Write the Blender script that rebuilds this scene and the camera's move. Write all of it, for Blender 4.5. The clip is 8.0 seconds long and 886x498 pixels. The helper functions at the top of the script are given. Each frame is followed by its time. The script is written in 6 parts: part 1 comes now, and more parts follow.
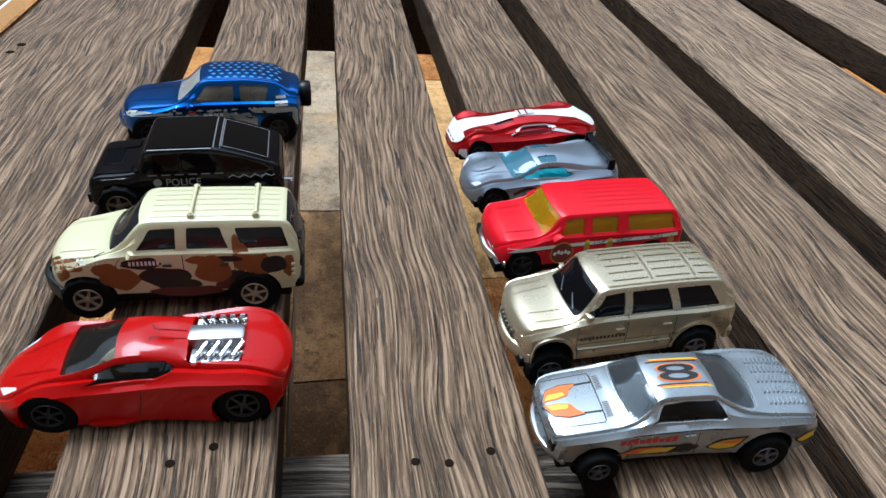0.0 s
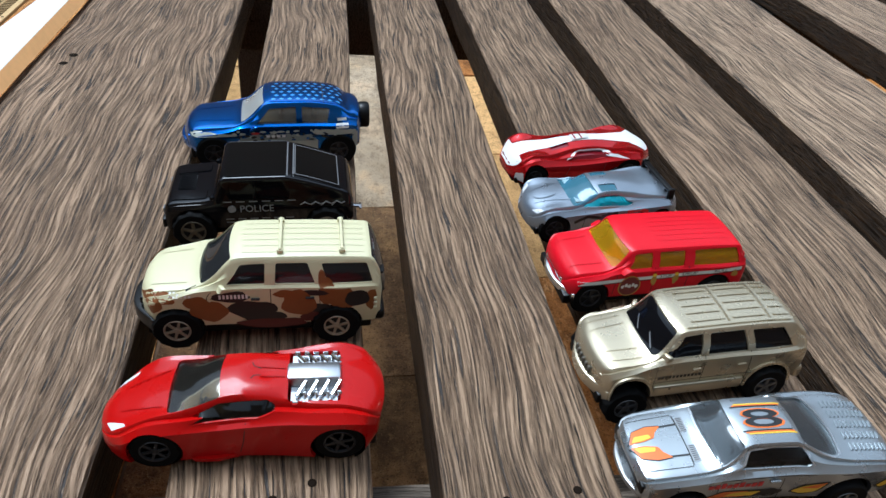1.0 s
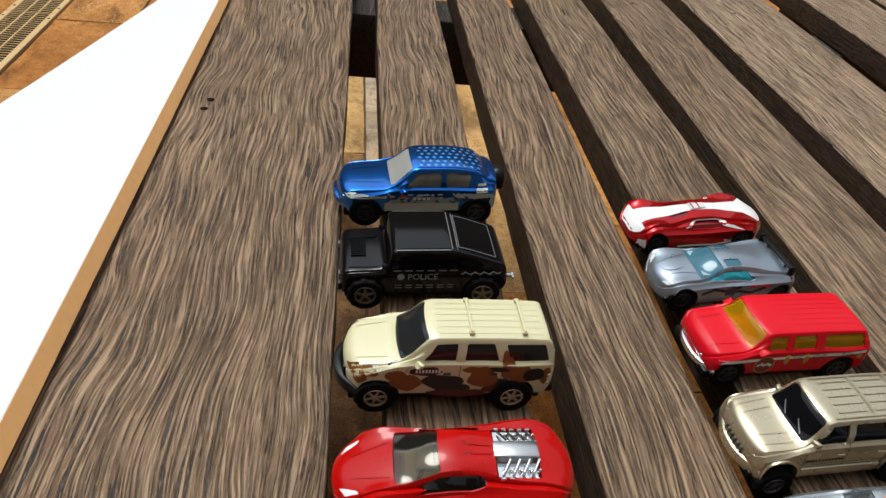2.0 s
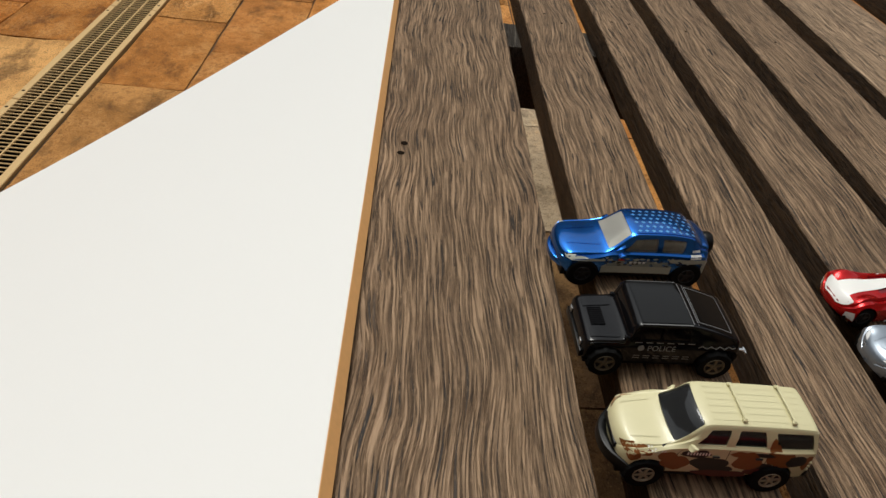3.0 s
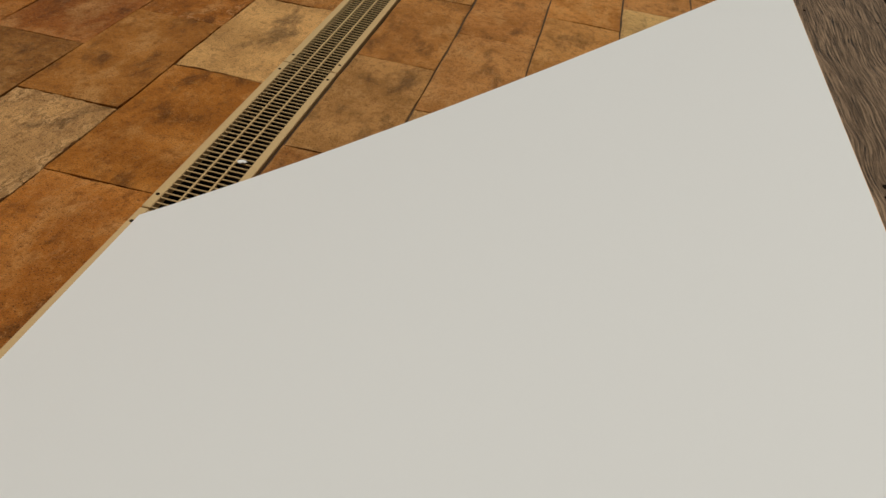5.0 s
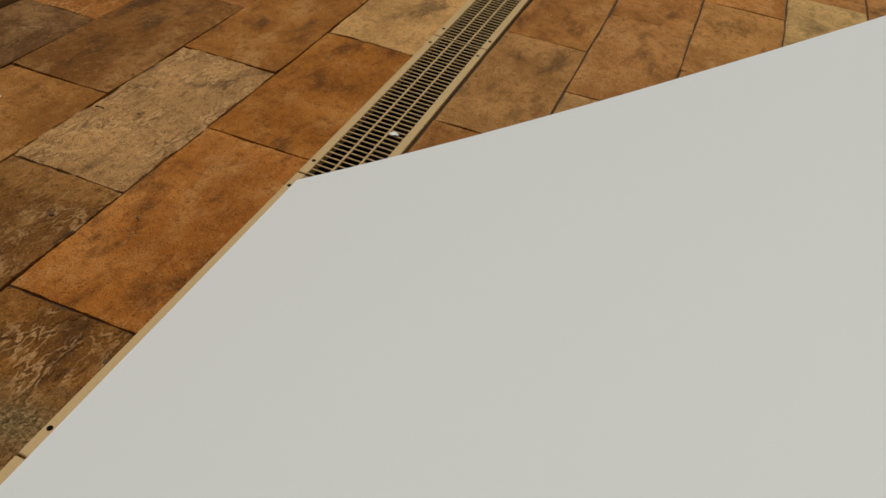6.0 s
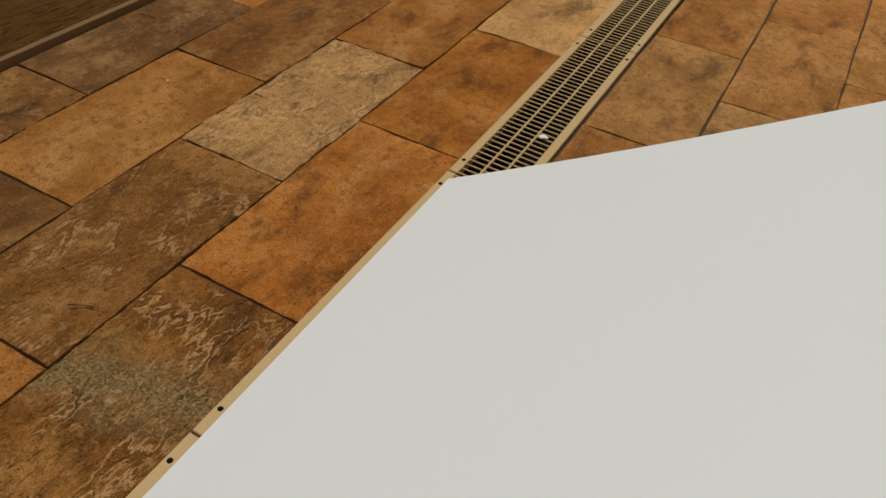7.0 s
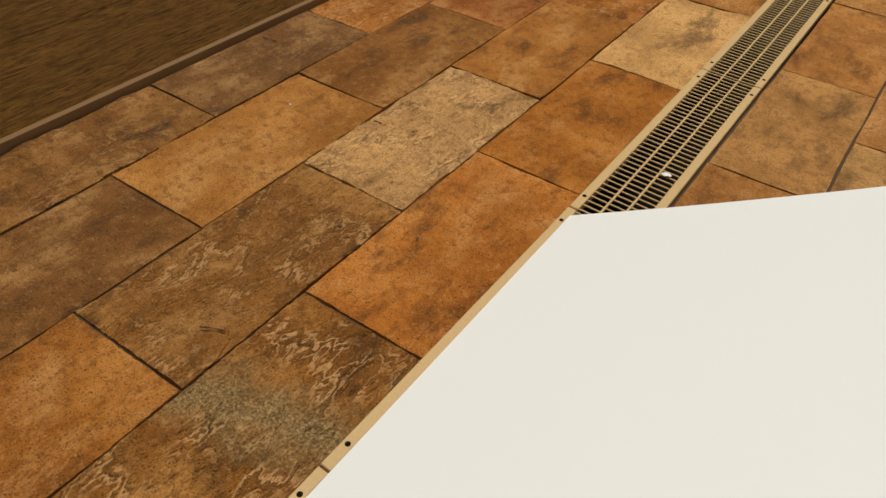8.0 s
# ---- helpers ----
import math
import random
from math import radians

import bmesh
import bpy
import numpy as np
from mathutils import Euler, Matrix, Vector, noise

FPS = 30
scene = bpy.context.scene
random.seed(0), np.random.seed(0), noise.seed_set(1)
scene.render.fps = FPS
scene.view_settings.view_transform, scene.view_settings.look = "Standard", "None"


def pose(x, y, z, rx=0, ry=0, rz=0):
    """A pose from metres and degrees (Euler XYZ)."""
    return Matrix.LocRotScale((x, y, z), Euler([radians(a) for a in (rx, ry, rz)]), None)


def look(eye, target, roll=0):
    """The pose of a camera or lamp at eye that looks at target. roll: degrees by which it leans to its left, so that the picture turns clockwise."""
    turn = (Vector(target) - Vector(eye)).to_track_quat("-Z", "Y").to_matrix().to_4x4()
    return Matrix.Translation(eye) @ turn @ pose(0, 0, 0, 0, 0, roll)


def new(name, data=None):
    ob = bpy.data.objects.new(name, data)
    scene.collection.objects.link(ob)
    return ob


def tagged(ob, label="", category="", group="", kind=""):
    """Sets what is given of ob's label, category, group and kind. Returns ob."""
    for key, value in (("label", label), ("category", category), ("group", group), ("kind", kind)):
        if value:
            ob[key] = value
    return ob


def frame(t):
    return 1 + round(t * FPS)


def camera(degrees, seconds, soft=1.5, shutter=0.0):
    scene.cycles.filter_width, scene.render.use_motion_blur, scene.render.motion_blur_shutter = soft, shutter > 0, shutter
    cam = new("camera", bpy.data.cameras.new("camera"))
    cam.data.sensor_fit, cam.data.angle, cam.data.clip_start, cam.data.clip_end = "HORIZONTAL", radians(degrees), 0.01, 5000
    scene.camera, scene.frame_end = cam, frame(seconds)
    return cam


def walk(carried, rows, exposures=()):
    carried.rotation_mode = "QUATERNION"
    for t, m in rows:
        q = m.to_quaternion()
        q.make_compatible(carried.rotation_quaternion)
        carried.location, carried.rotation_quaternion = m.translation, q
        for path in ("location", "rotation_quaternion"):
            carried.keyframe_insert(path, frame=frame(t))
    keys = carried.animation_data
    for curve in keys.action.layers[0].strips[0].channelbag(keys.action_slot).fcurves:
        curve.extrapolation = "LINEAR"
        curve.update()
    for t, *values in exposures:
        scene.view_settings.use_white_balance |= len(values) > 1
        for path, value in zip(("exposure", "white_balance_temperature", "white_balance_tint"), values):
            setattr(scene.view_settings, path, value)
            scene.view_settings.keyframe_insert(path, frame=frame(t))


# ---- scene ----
cam = camera(64.459, 8.0)
PATH = [
    (0, (0.05299, 0.08217, 0.13213), (0.36966, 1.6941, -1.00866), 5.753),
    (0.5, (0.04315, 0.09036, 0.13311), (0.35959, 1.69609, -1.01645), 6.082),
    (1, (0.03034, 0.08924, 0.14327), (0.34647, 1.68354, -1.02218), 6.820),
    (1.2, (0.02294, 0.08901, 0.15049), (0.33595, 1.67781, -1.02328), 7.067),
    (2.3, (-0.04302, 0.09568, 0.18224), (0.21484, 1.67789, -1.01363), 9.079),
    (2.5, (-0.05788, 0.09746, 0.18808), (0.17897, 1.67808, -1.01422), 9.179),
    (3, (-0.09974, 0.10368, 0.19366), (0.05759, 1.68267, -1.02374), 8.996),
    (3.5, (-0.14192, 0.10564, 0.19584), (-0.07389, 1.67984, -1.03594), 8.859),
    (4, (-0.18743, 0.105, 0.19362), (-0.20475, 1.66782, -1.05429), 9.143),
    (4.5, (-0.22955, 0.1079, 0.18915), (-0.33292, 1.65046, -1.07963), 9.406),
    (5.8, (-0.32127, 0.11176, 0.15669), (-0.72385, 1.53461, -1.18994), 8.030),
    (6, (-0.33868, 0.10759, 0.15466), (-0.7843, 1.50227, -1.2078), 7.673),
    (6.5, (-0.37911, 0.0974, 0.14605), (-0.92433, 1.43261, -1.23957), 6.834),
    (7, (-0.42016, 0.088, 0.14735), (-1.07086, 1.36594, -1.24673), 5.484),
    (7.5, (-0.45446, 0.08447, 0.15262), (-1.19885, 1.31179, -1.24006), 4.071),
    (8, (-0.48979, 0.07482, 0.15395), (-1.31472, 1.26909, -1.22198), 3.062),
]
# seconds, stops, kelvin, tint
EXPOSURE = [(0.0, 1.0, 5150, 4), (1.2, 0.95, 5150, 4), (2.5, 0.47, 6450, 7), (3.5, 0.20, 6450, 6), (4.0, 0.02, 6650, 6), (4.7, -0.25, 6700, 6), (6.5, -0.36, 6400, 5), (8.0, 0.17, 6750, 6)]
walk(cam, [(t, look(eye, target, roll)) for t, eye, target, roll in PATH], EXPOSURE)

# ---- world and light ----
FLOOR = -0.4305
world = bpy.data.worlds.new("sky")
scene.world = world
world.use_nodes = True
wn = world.node_tree
sky = wn.nodes.new("ShaderNodeTexSky")
sky.sky_type = "NISHITA"
sky.sun_disc = False
sky.sun_elevation, sky.sun_rotation = radians(66), radians(-40)
sky.air_density, sky.dust_density = 1.0, 3.0
soft_sky = wn.nodes.new("ShaderNodeHueSaturation")
soft_sky.inputs["Saturation"].default_value = 0.12
wn.links.new(sky.outputs[0], soft_sky.inputs["Color"])
wn.links.new(soft_sky.outputs[0], wn.nodes["Background"].inputs[0])
wn.nodes["Background"].inputs[1].default_value = 0.115
sun = new("sun", bpy.data.lights.new("sun", "SUN"))
sun.data.energy, sun.data.angle, sun.data.color = 1.5, radians(24), (1.0, 0.95, 0.88)
sun.matrix_world = look((-0.52, 0.62, 1.82), (0, 0, 0))


# ---- materials ----
def nodes_of(name):
    m = bpy.data.materials.new(name)
    m.use_nodes = True
    return m, m.node_tree, m.node_tree.nodes["Principled BSDF"]


def node(nt, kind, **values):
    n = nt.nodes.new("ShaderNode" + kind)
    for key, value in values.items():
        n.inputs[key.replace("_", " ")].default_value = value
    return n


def coords(nt, scale=(1, 1, 1), per_object=0.0):
    """Object coordinates in metres, stretched, and shifted for each object."""
    tc = node(nt, "TexCoord")
    mp = node(nt, "Mapping", Scale=scale)
    nt.links.new(tc.outputs["Object"], mp.inputs["Vector"])
    if per_object:
        info = node(nt, "ObjectInfo")
        mul = node(nt, "Math")
        mul.operation = "MULTIPLY"
        mul.inputs[1].default_value = per_object
        nt.links.new(info.outputs["Random"], mul.inputs[0])
        nt.links.new(mul.outputs[0], mp.inputs["Location"])
    return mp.outputs[0]


def noise_of(nt, vec, scale, detail=4.0, rough=0.55, distort=0.0):
    n = node(nt, "TexNoise", Scale=scale, Detail=detail, Roughness=rough, Distortion=distort)
    nt.links.new(vec, n.inputs["Vector"])
    return n.outputs["Fac"]


def ramp(nt, fac, *stops):
    n = node(nt, "ValToRGB")
    e = n.color_ramp.elements
    while len(e) < len(stops):
        e.new(0.5)
    for el, (p, c) in zip(e, stops):
        el.position = p
        el.color = (*c, 1) if len(c) == 3 else c
    nt.links.new(fac, n.inputs[0])
    return n.outputs[0]


def mix(nt, fac, a, b, mode="MIX"):
    n = node(nt, "MixRGB")
    n.blend_type = mode
    for sock, v in zip(n.inputs, (fac, a, b)):
        if isinstance(v, (int, float)):
            sock.default_value = v
        elif isinstance(v, tuple):
            sock.default_value = (*v, 1)
        else:
            nt.links.new(v, sock)
    return n.outputs[0]


def bump(nt, bsdf, height, strength, distance):
    n = node(nt, "Bump", Strength=strength, Distance=distance)
    nt.links.new(height, n.inputs["Height"])
    nt.links.new(n.outputs[0], bsdf.inputs["Normal"])
    return n


def wood(name, light, mid, dark, gloss=0.25, turn=0.0):
    """Weathered timber, its grain along y, or turned by so many degrees."""
    m, nt, b = nodes_of(name)
    turned = node(nt, "Mapping", Rotation=(0, 0, radians(turn)))
    nt.links.new(coords(nt, (1, 1, 1), 7.0), turned.inputs["Vector"])
    v = turned.outputs[0]
    sway = node(nt, "TexNoise", Scale=1.0, Detail=2.0, Roughness=0.5)
    sm = node(nt, "Mapping", Scale=(17, 8, 17))
    nt.links.new(v, sm.inputs["Vector"])
    nt.links.new(sm.outputs[0], sway.inputs["Vector"])
    off = node(nt, "VectorMath")
    off.operation = "MULTIPLY_ADD"
    off.inputs[1].default_value = (0.024, 0.0, 0.0)
    nt.links.new(sway.outputs["Color"], off.inputs[0])
    nt.links.new(v, off.inputs[2])
    v = off.outputs[0]

    def stretched(sx, sy):
        mp = node(nt, "Mapping", Scale=(sx, sy, sx))
        nt.links.new(v, mp.inputs["Vector"])
        return mp.outputs[0]
    broad = noise_of(nt, stretched(70, 6.0), 1.0, 3, 0.5)
    streak = noise_of(nt, stretched(430, 15), 1.0, 5, 0.64, 0.4)
    fibre = noise_of(nt, stretched(1050, 27), 1.0, 4, 0.66, 0.5)
    pore = noise_of(nt, stretched(900, 30), 1.0, 2, 0.5, 0.6)
    fine = noise_of(nt, stretched(2400, 260), 1.0, 2, 0.6)
    blotch = noise_of(nt, v, 26.0, 5, 0.65)
    rings = node(nt, "TexWave", Scale=120.0, Distortion=13.0, Detail=3.0, Detail_Roughness=0.6)
    rings.inputs["Detail Scale"].default_value = 0.7
    squeezed = node(nt, "Mapping", Scale=(1, 0.11, 1))
    nt.links.new(v, squeezed.inputs["Vector"])
    nt.links.new(squeezed.outputs[0], rings.inputs["Vector"])
    lines = ramp(nt, rings.outputs["Fac"], (0.0, (0.6, 0.6, 0.6)), (0.35, (0.92, 0.92, 0.92)), (0.9, (1, 1, 1)))
    ridge = mix(nt, 1.0, lines, ramp(nt, streak, (0.34, (0.62, 0.62, 0.62)), (0.48, (0.88, 0.88, 0.88)), (0.62, (1, 1, 1))), "MULTIPLY")
    ridge = mix(nt, 1.0, ridge, ramp(nt, fibre, (0.36, (0.22, 0.22, 0.22)), (0.53, (0.97, 0.97, 0.97))), "MULTIPLY")
    ridge = mix(nt, 1.0, ridge, ramp(nt, pore, (0.345, (0.04, 0.04, 0.04)), (0.385, (1, 1, 1))), "MULTIPLY")
    col = ramp(nt, ridge, (0.08, dark), (0.40, mid), (0.86, light))
    col = mix(nt, ramp(nt, broad, (0.40, (0.4, 0.4, 0.4)), (0.58, (0, 0, 0))), col, mix(nt, 0.5, col, mid))
    col = mix(nt, ramp(nt, blotch, (0.52, (0, 0, 0)), (0.74, (0.5, 0.5, 0.5))), col, mix(nt, 1.0, col, (0.66, 0.58, 0.54), "MULTIPLY"))
    col = mix(nt, ramp(nt, fine, (0.56, (0, 0, 0)), (0.72, (0.4, 0.4, 0.4))), col, tuple(min(1, c * 1.4) for c in light))
    nt.links.new(col, b.inputs["Base Color"])
    b.inputs["Roughness"].default_value = 0.6
    b.inputs["Specular IOR Level"].default_value = gloss
    h = mix(nt, 0.2, ridge, fine)
    bump(nt, b, h, 1.0, 0.0013)
    return m


def paint(name, color, rough=0.25, metal=0.0, coat=0.5, flake=0.0, gloss=0.5):
    """Enamel on die-cast metal."""
    m, nt, b = nodes_of(name)
    v = coords(nt)
    wear = noise_of(nt, v, 120.0, 4)
    col = mix(nt, ramp(nt, wear, (0.35, (0.0, 0.0, 0.0)), (0.8, (0.16, 0.16, 0.16))), color, tuple(c * 0.75 for c in color))
    if flake:
        spark = noise_of(nt, v, 9000.0, 1)
        col = mix(nt, ramp(nt, spark, (0.5, (0, 0, 0)), (0.75, (flake, flake, flake))), col, tuple(min(1, c * 1.6 + 0.05) for c in color))
    nt.links.new(col, b.inputs["Base Color"])
    r = ramp(nt, wear, (0.3, (rough, rough, rough)), (0.75, (rough + 0.1, rough + 0.1, rough + 0.1)))
    nt.links.new(r, b.inputs["Roughness"])
    b.inputs["Metallic"].default_value = metal
    b.inputs["Coat Weight"].default_value = coat
    b.inputs["Specular IOR Level"].default_value = gloss
    b.inputs["Coat Roughness"].default_value = 0.06
    bump(nt, b, noise_of(nt, v, 500.0, 2), 0.05, 0.0003)
    return m


def plain(name, color, rough=0.5, metal=0.0, spec=0.5, through_light=0.0):
    m, nt, b = nodes_of(name)
    v = coords(nt)
    wear = noise_of(nt, v, 260.0, 3)
    nt.links.new(mix(nt, ramp(nt, wear, (0.4, (0, 0, 0)), (0.8, (0.3, 0.3, 0.3))), color, tuple(c * 0.7 for c in color)), b.inputs["Base Color"])
    b.inputs["Roughness"].default_value = rough
    b.inputs["Metallic"].default_value = metal
    b.inputs["Specular IOR Level"].default_value = spec
    b.inputs["Transmission Weight"].default_value = through_light
    return m


def glazing(name, tint, milk=0.0, rough=0.03):
    """Thin clear plastic: light passes through it tinted, and its skin is glossy. milk: how cloudy the plastic is."""
    m, nt, b = nodes_of(name)
    out = nt.nodes["Material Output"]
    nt.nodes.remove(b)
    clear, gloss, blend = node(nt, "BsdfTransparent", Color=(*tint, 1)), node(nt, "BsdfGlossy", Roughness=rough), node(nt, "MixShader")
    nt.links.new(node(nt, "Fresnel", IOR=1.45).outputs[0], blend.inputs[0])
    cloud, body = node(nt, "BsdfDiffuse", Color=(*(c * 0.8 for c in tint), 1)), node(nt, "MixShader", Fac=milk)
    nt.links.new(clear.outputs[0], body.inputs[1])
    nt.links.new(cloud.outputs[0], body.inputs[2])
    nt.links.new(body.outputs[0], blend.inputs[1])
    nt.links.new(gloss.outputs[0], blend.inputs[2])
    nt.links.new(blend.outputs[0], out.inputs["Surface"])
    return m


def sandstone(name="sandstone", stained=False):
    """Riven sandstone pavers; each takes its own tone from its object colour, and its relief from the alpha. stained: with a grey-green band of lichen across."""
    m, nt, b = nodes_of(name)
    info = node(nt, "ObjectInfo")
    v = coords(nt, (1, 1, 1), 9.0)
    big = noise_of(nt, v, 7.0, 5, 0.55, 0.3)
    cloud = noise_of(nt, coords(nt, (1.0, 0.5, 1.0), 4.0), 17.0, 6, 0.62, 0.2)
    mid = noise_of(nt, v, 70.0, 5, 0.65)
    fine = noise_of(nt, v, 520.0, 3, 0.7)
    layer = noise_of(nt, coords(nt, (1.0, 0.42, 1.0), 5.0), 27.0, 6, 0.6, 0.15)
    tone, relief = info.outputs["Color"], info.outputs["Alpha"]
    col = mix(nt, ramp(nt, big, (0.36, (0, 0, 0)), (0.64, (0.75, 0.75, 0.75))), tone, mix(nt, 0.8, tone, (0.42, 0.36, 0.26), "MULTIPLY"))
    col = mix(nt, ramp(nt, big, (0.30, (0.6, 0.6, 0.6)), (0.48, (0, 0, 0))), col, mix(nt, 0.5, tone, (0.50, 0.30, 0.12)))
    col = mix(nt, ramp(nt, cloud, (0.34, (0.9, 0.9, 0.9)), (0.46, (0, 0, 0))), col, mix(nt, 0.85, tone, (0.16, 0.14, 0.12), "MULTIPLY"))
    col = mix(nt, ramp(nt, cloud, (0.53, (0, 0, 0)), (0.68, (0.6, 0.6, 0.6))), col, mix(nt, 0.55, tone, (0.55, 0.36, 0.17)))
    col = mix(nt, ramp(nt, mid, (0.36, (0.75, 0.75, 0.75)), (0.48, (0, 0, 0))), col, mix(nt, 0.7, tone, (0.30, 0.24, 0.18), "MULTIPLY"))
    col = mix(nt, ramp(nt, mid, (0.56, (0, 0, 0)), (0.72, (0.4, 0.4, 0.4))), col, mix(nt, 0.5, tone, (0.55, 0.38, 0.19)))
    col = mix(nt, ramp(nt, fine, (0.36, (0.8, 0.8, 0.8)), (0.44, (0, 0, 0))), col, (0.05, 0.028, 0.012))
    col = mix(nt, ramp(nt, fine, (0.60, (0, 0, 0)), (0.76, (0.35, 0.35, 0.35))), col, mix(nt, 0.5, tone, (0.65, 0.48, 0.27)))
    steps = ramp(nt, layer, (0.37, (0, 0, 0)), (0.415, (0.32, 0.32, 0.32)), (0.475, (0.36, 0.36, 0.36)), (0.515, (0.68, 0.68, 0.68)), (0.575, (0.72, 0.72, 0.72)), (0.62, (1, 1, 1)))
    # Split edges: their highlight and crevice shade are put into the colour.
    lip = ramp(nt, layer, (0.445, (0, 0, 0)), (0.455, (0.85, 0.85, 0.85)), (0.485, (0, 0, 0)), (0.535, (0, 0, 0)), (0.548, (0.85, 0.85, 0.85)), (0.58, (0, 0, 0)))
    patchy = ramp(nt, noise_of(nt, v, 15.0, 3, 0.6), (0.47, (0, 0, 0)), (0.60, (0.75, 0.75, 0.75)))
    col = mix(nt, mix(nt, 1.0, mix(nt, 1.0, lip, relief, "MULTIPLY"), patchy, "MULTIPLY"), col, mix(nt, 0.5, tone, (0.80, 0.62, 0.40)))
    crack = ramp(nt, layer, (0.405, (0, 0, 0)), (0.432, (0.9, 0.9, 0.9)), (0.445, (0, 0, 0)), (0.502, (0, 0, 0)), (0.526, (0.9, 0.9, 0.9)), (0.536, (0, 0, 0)))
    broken = ramp(nt, mid, (0.40, (0, 0, 0)), (0.5, (1, 1, 1)))
    broken = mix(nt, 1.0, broken, ramp(nt, noise_of(nt, v, 15.0, 3, 0.6), (0.44, (0.15, 0.15, 0.15)), (0.58, (1, 1, 1))), "MULTIPLY")
    col = mix(nt, mix(nt, 1.0, mix(nt, 1.0, crack, relief, "MULTIPLY"), broken, "MULTIPLY"), col, (0.05, 0.028, 0.012))
    grit = noise_of(nt, v, 260.0, 4, 0.7)
    col = mix(nt, ramp(nt, grit, (0.33, (0.7, 0.7, 0.7)), (0.43, (0, 0, 0))), col, mix(nt, 1.0, col, (0.45, 0.38, 0.30), "MULTIPLY"))
    col = mix(nt, ramp(nt, grit, (0.60, (0, 0, 0)), (0.70, (0.45, 0.45, 0.45))), col, mix(nt, 0.5, tone, (0.62, 0.44, 0.22)))
    if stained:
        tc, sep = node(nt, "TexCoord"), node(nt, "SeparateXYZ")
        nt.links.new(tc.outputs["Object"], sep.inputs[0])
        slope, wave, away = node(nt, "Math"), node(nt, "Math"), node(nt, "Math")
        slope.operation, wave.operation, away.operation = "MULTIPLY_ADD", "MULTIPLY_ADD", "ABSOLUTE"
        slope.inputs[1].default_value, wave.inputs[1].default_value = -0.25, 0.075
        nt.links.new(sep.outputs["X"], slope.inputs[0])
        nt.links.new(sep.outputs["Y"], slope.inputs[2])
        nt.links.new(noise_of(nt, v, 24.0, 4, 0.6), wave.inputs[0])
        nt.links.new(slope.outputs[0], wave.inputs[2])
        shifted = node(nt, "Math")
        shifted.operation = "SUBTRACT"
        shifted.inputs[1].default_value = 0.066
        nt.links.new(wave.outputs[0], shifted.inputs[0])
        nt.links.new(shifted.outputs[0], away.inputs[0])
        band = ramp(nt, away.outputs[0], (0.010, (0.8, 0.8, 0.8)), (0.055, (0, 0, 0)))
        lichen = mix(nt, ramp(nt, noise_of(nt, v, 330.0, 5, 0.75), (0.42, (0, 0, 0)), (0.66, (1, 1, 1))), (0.085, 0.062, 0.028), (0.40, 0.30, 0.16))
        col = mix(nt, band, col, lichen)
    col = mix(nt, 1.0, col, (1.36, 1.18, 0.93), "MULTIPLY")
    nt.links.new(col, b.inputs["Base Color"])
    rough = ramp(nt, big, (0.3, (0.55, 0.55, 0.55)), (0.7, (0.8, 0.8, 0.8)))
    nt.links.new(rough, b.inputs["Roughness"])
    b.inputs["Specular IOR Level"].default_value = 0.18
    h = mix(nt, 1.0, steps, relief, "MULTIPLY")
    h = mix(nt, 1.0, h, mix(nt, 1.0, mid, (0.42, 0.42, 0.42), "MULTIPLY"), "ADD")
    h = mix(nt, 1.0, h, mix(nt, 1.0, grit, (0.22, 0.22, 0.22), "MULTIPLY"), "ADD")
    h = mix(nt, 1.0, h, mix(nt, 1.0, fine, (0.10, 0.10, 0.10), "MULTIPLY"), "ADD")
    bump(nt, b, h, 1.0, 0.009)
    return m


WOOD = wood("weathered timber", (0.322, 0.211, 0.124), (0.145, 0.090, 0.050), (0.009, 0.0055, 0.003), 0.38)
PALEWOOD = wood("bleached timber", (0.43, 0.295, 0.182), (0.20, 0.130, 0.076), (0.014, 0.010, 0.006), 0.4)
GREYBEAM = wood("cracked grey timber", (0.24, 0.19, 0.145), (0.10, 0.078, 0.058), (0.016, 0.012, 0.009), 0.3, 90)
# Brown slat sides, with the shade of the gaps put into the colour.
SHADEDSIDE = wood("brown timber darkened for gap shade", (0.048, 0.027, 0.013), (0.024, 0.013, 0.006), (0.006, 0.004, 0.002), 0.1)
# Far beams and legs: under-table shade is put into this darker timber.
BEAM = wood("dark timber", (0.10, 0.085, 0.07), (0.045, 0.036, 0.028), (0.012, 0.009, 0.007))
STONE, STAINED = sandstone(), sandstone("stained sandstone", True)
GROUT = plain("grout", (0.085, 0.046, 0.020), 0.9)
WHITE, white_nt, white_b = nodes_of("white melamine")
white_b.inputs["Base Color"].default_value = (0.83, 0.83, 0.815, 1)
white_b.inputs["Roughness"].default_value = 0.5
white_b.inputs["Specular IOR Level"].default_value = 0.3
bump(white_nt, white_b, noise_of(white_nt, coords(white_nt), 900.0, 2), 0.03, 0.0002)
FIBRE = plain("tan fibreboard", (0.80, 0.43, 0.16), 0.85)
GRATE = plain("beige plastic", (0.58, 0.39, 0.18), 0.6, 0.0, 0.2)
LEAF = plain("dry leaf", (0.11, 0.05, 0.018), 0.8)
TWIG = plain("dry twig", (0.09, 0.045, 0.018), 0.8)
PEBBLE = plain("pale chip", (0.85, 0.83, 0.78), 0.7)
# Near-black for screws; in hollows it puts their shade into the colour.
DARK = plain("hollow shade and screw black", (0.012, 0.008, 0.005), 0.9, 0.0, 0.05)
RUBBER = plain("black rubber", (0.005, 0.005, 0.005), 0.75, 0.0, 0.10)
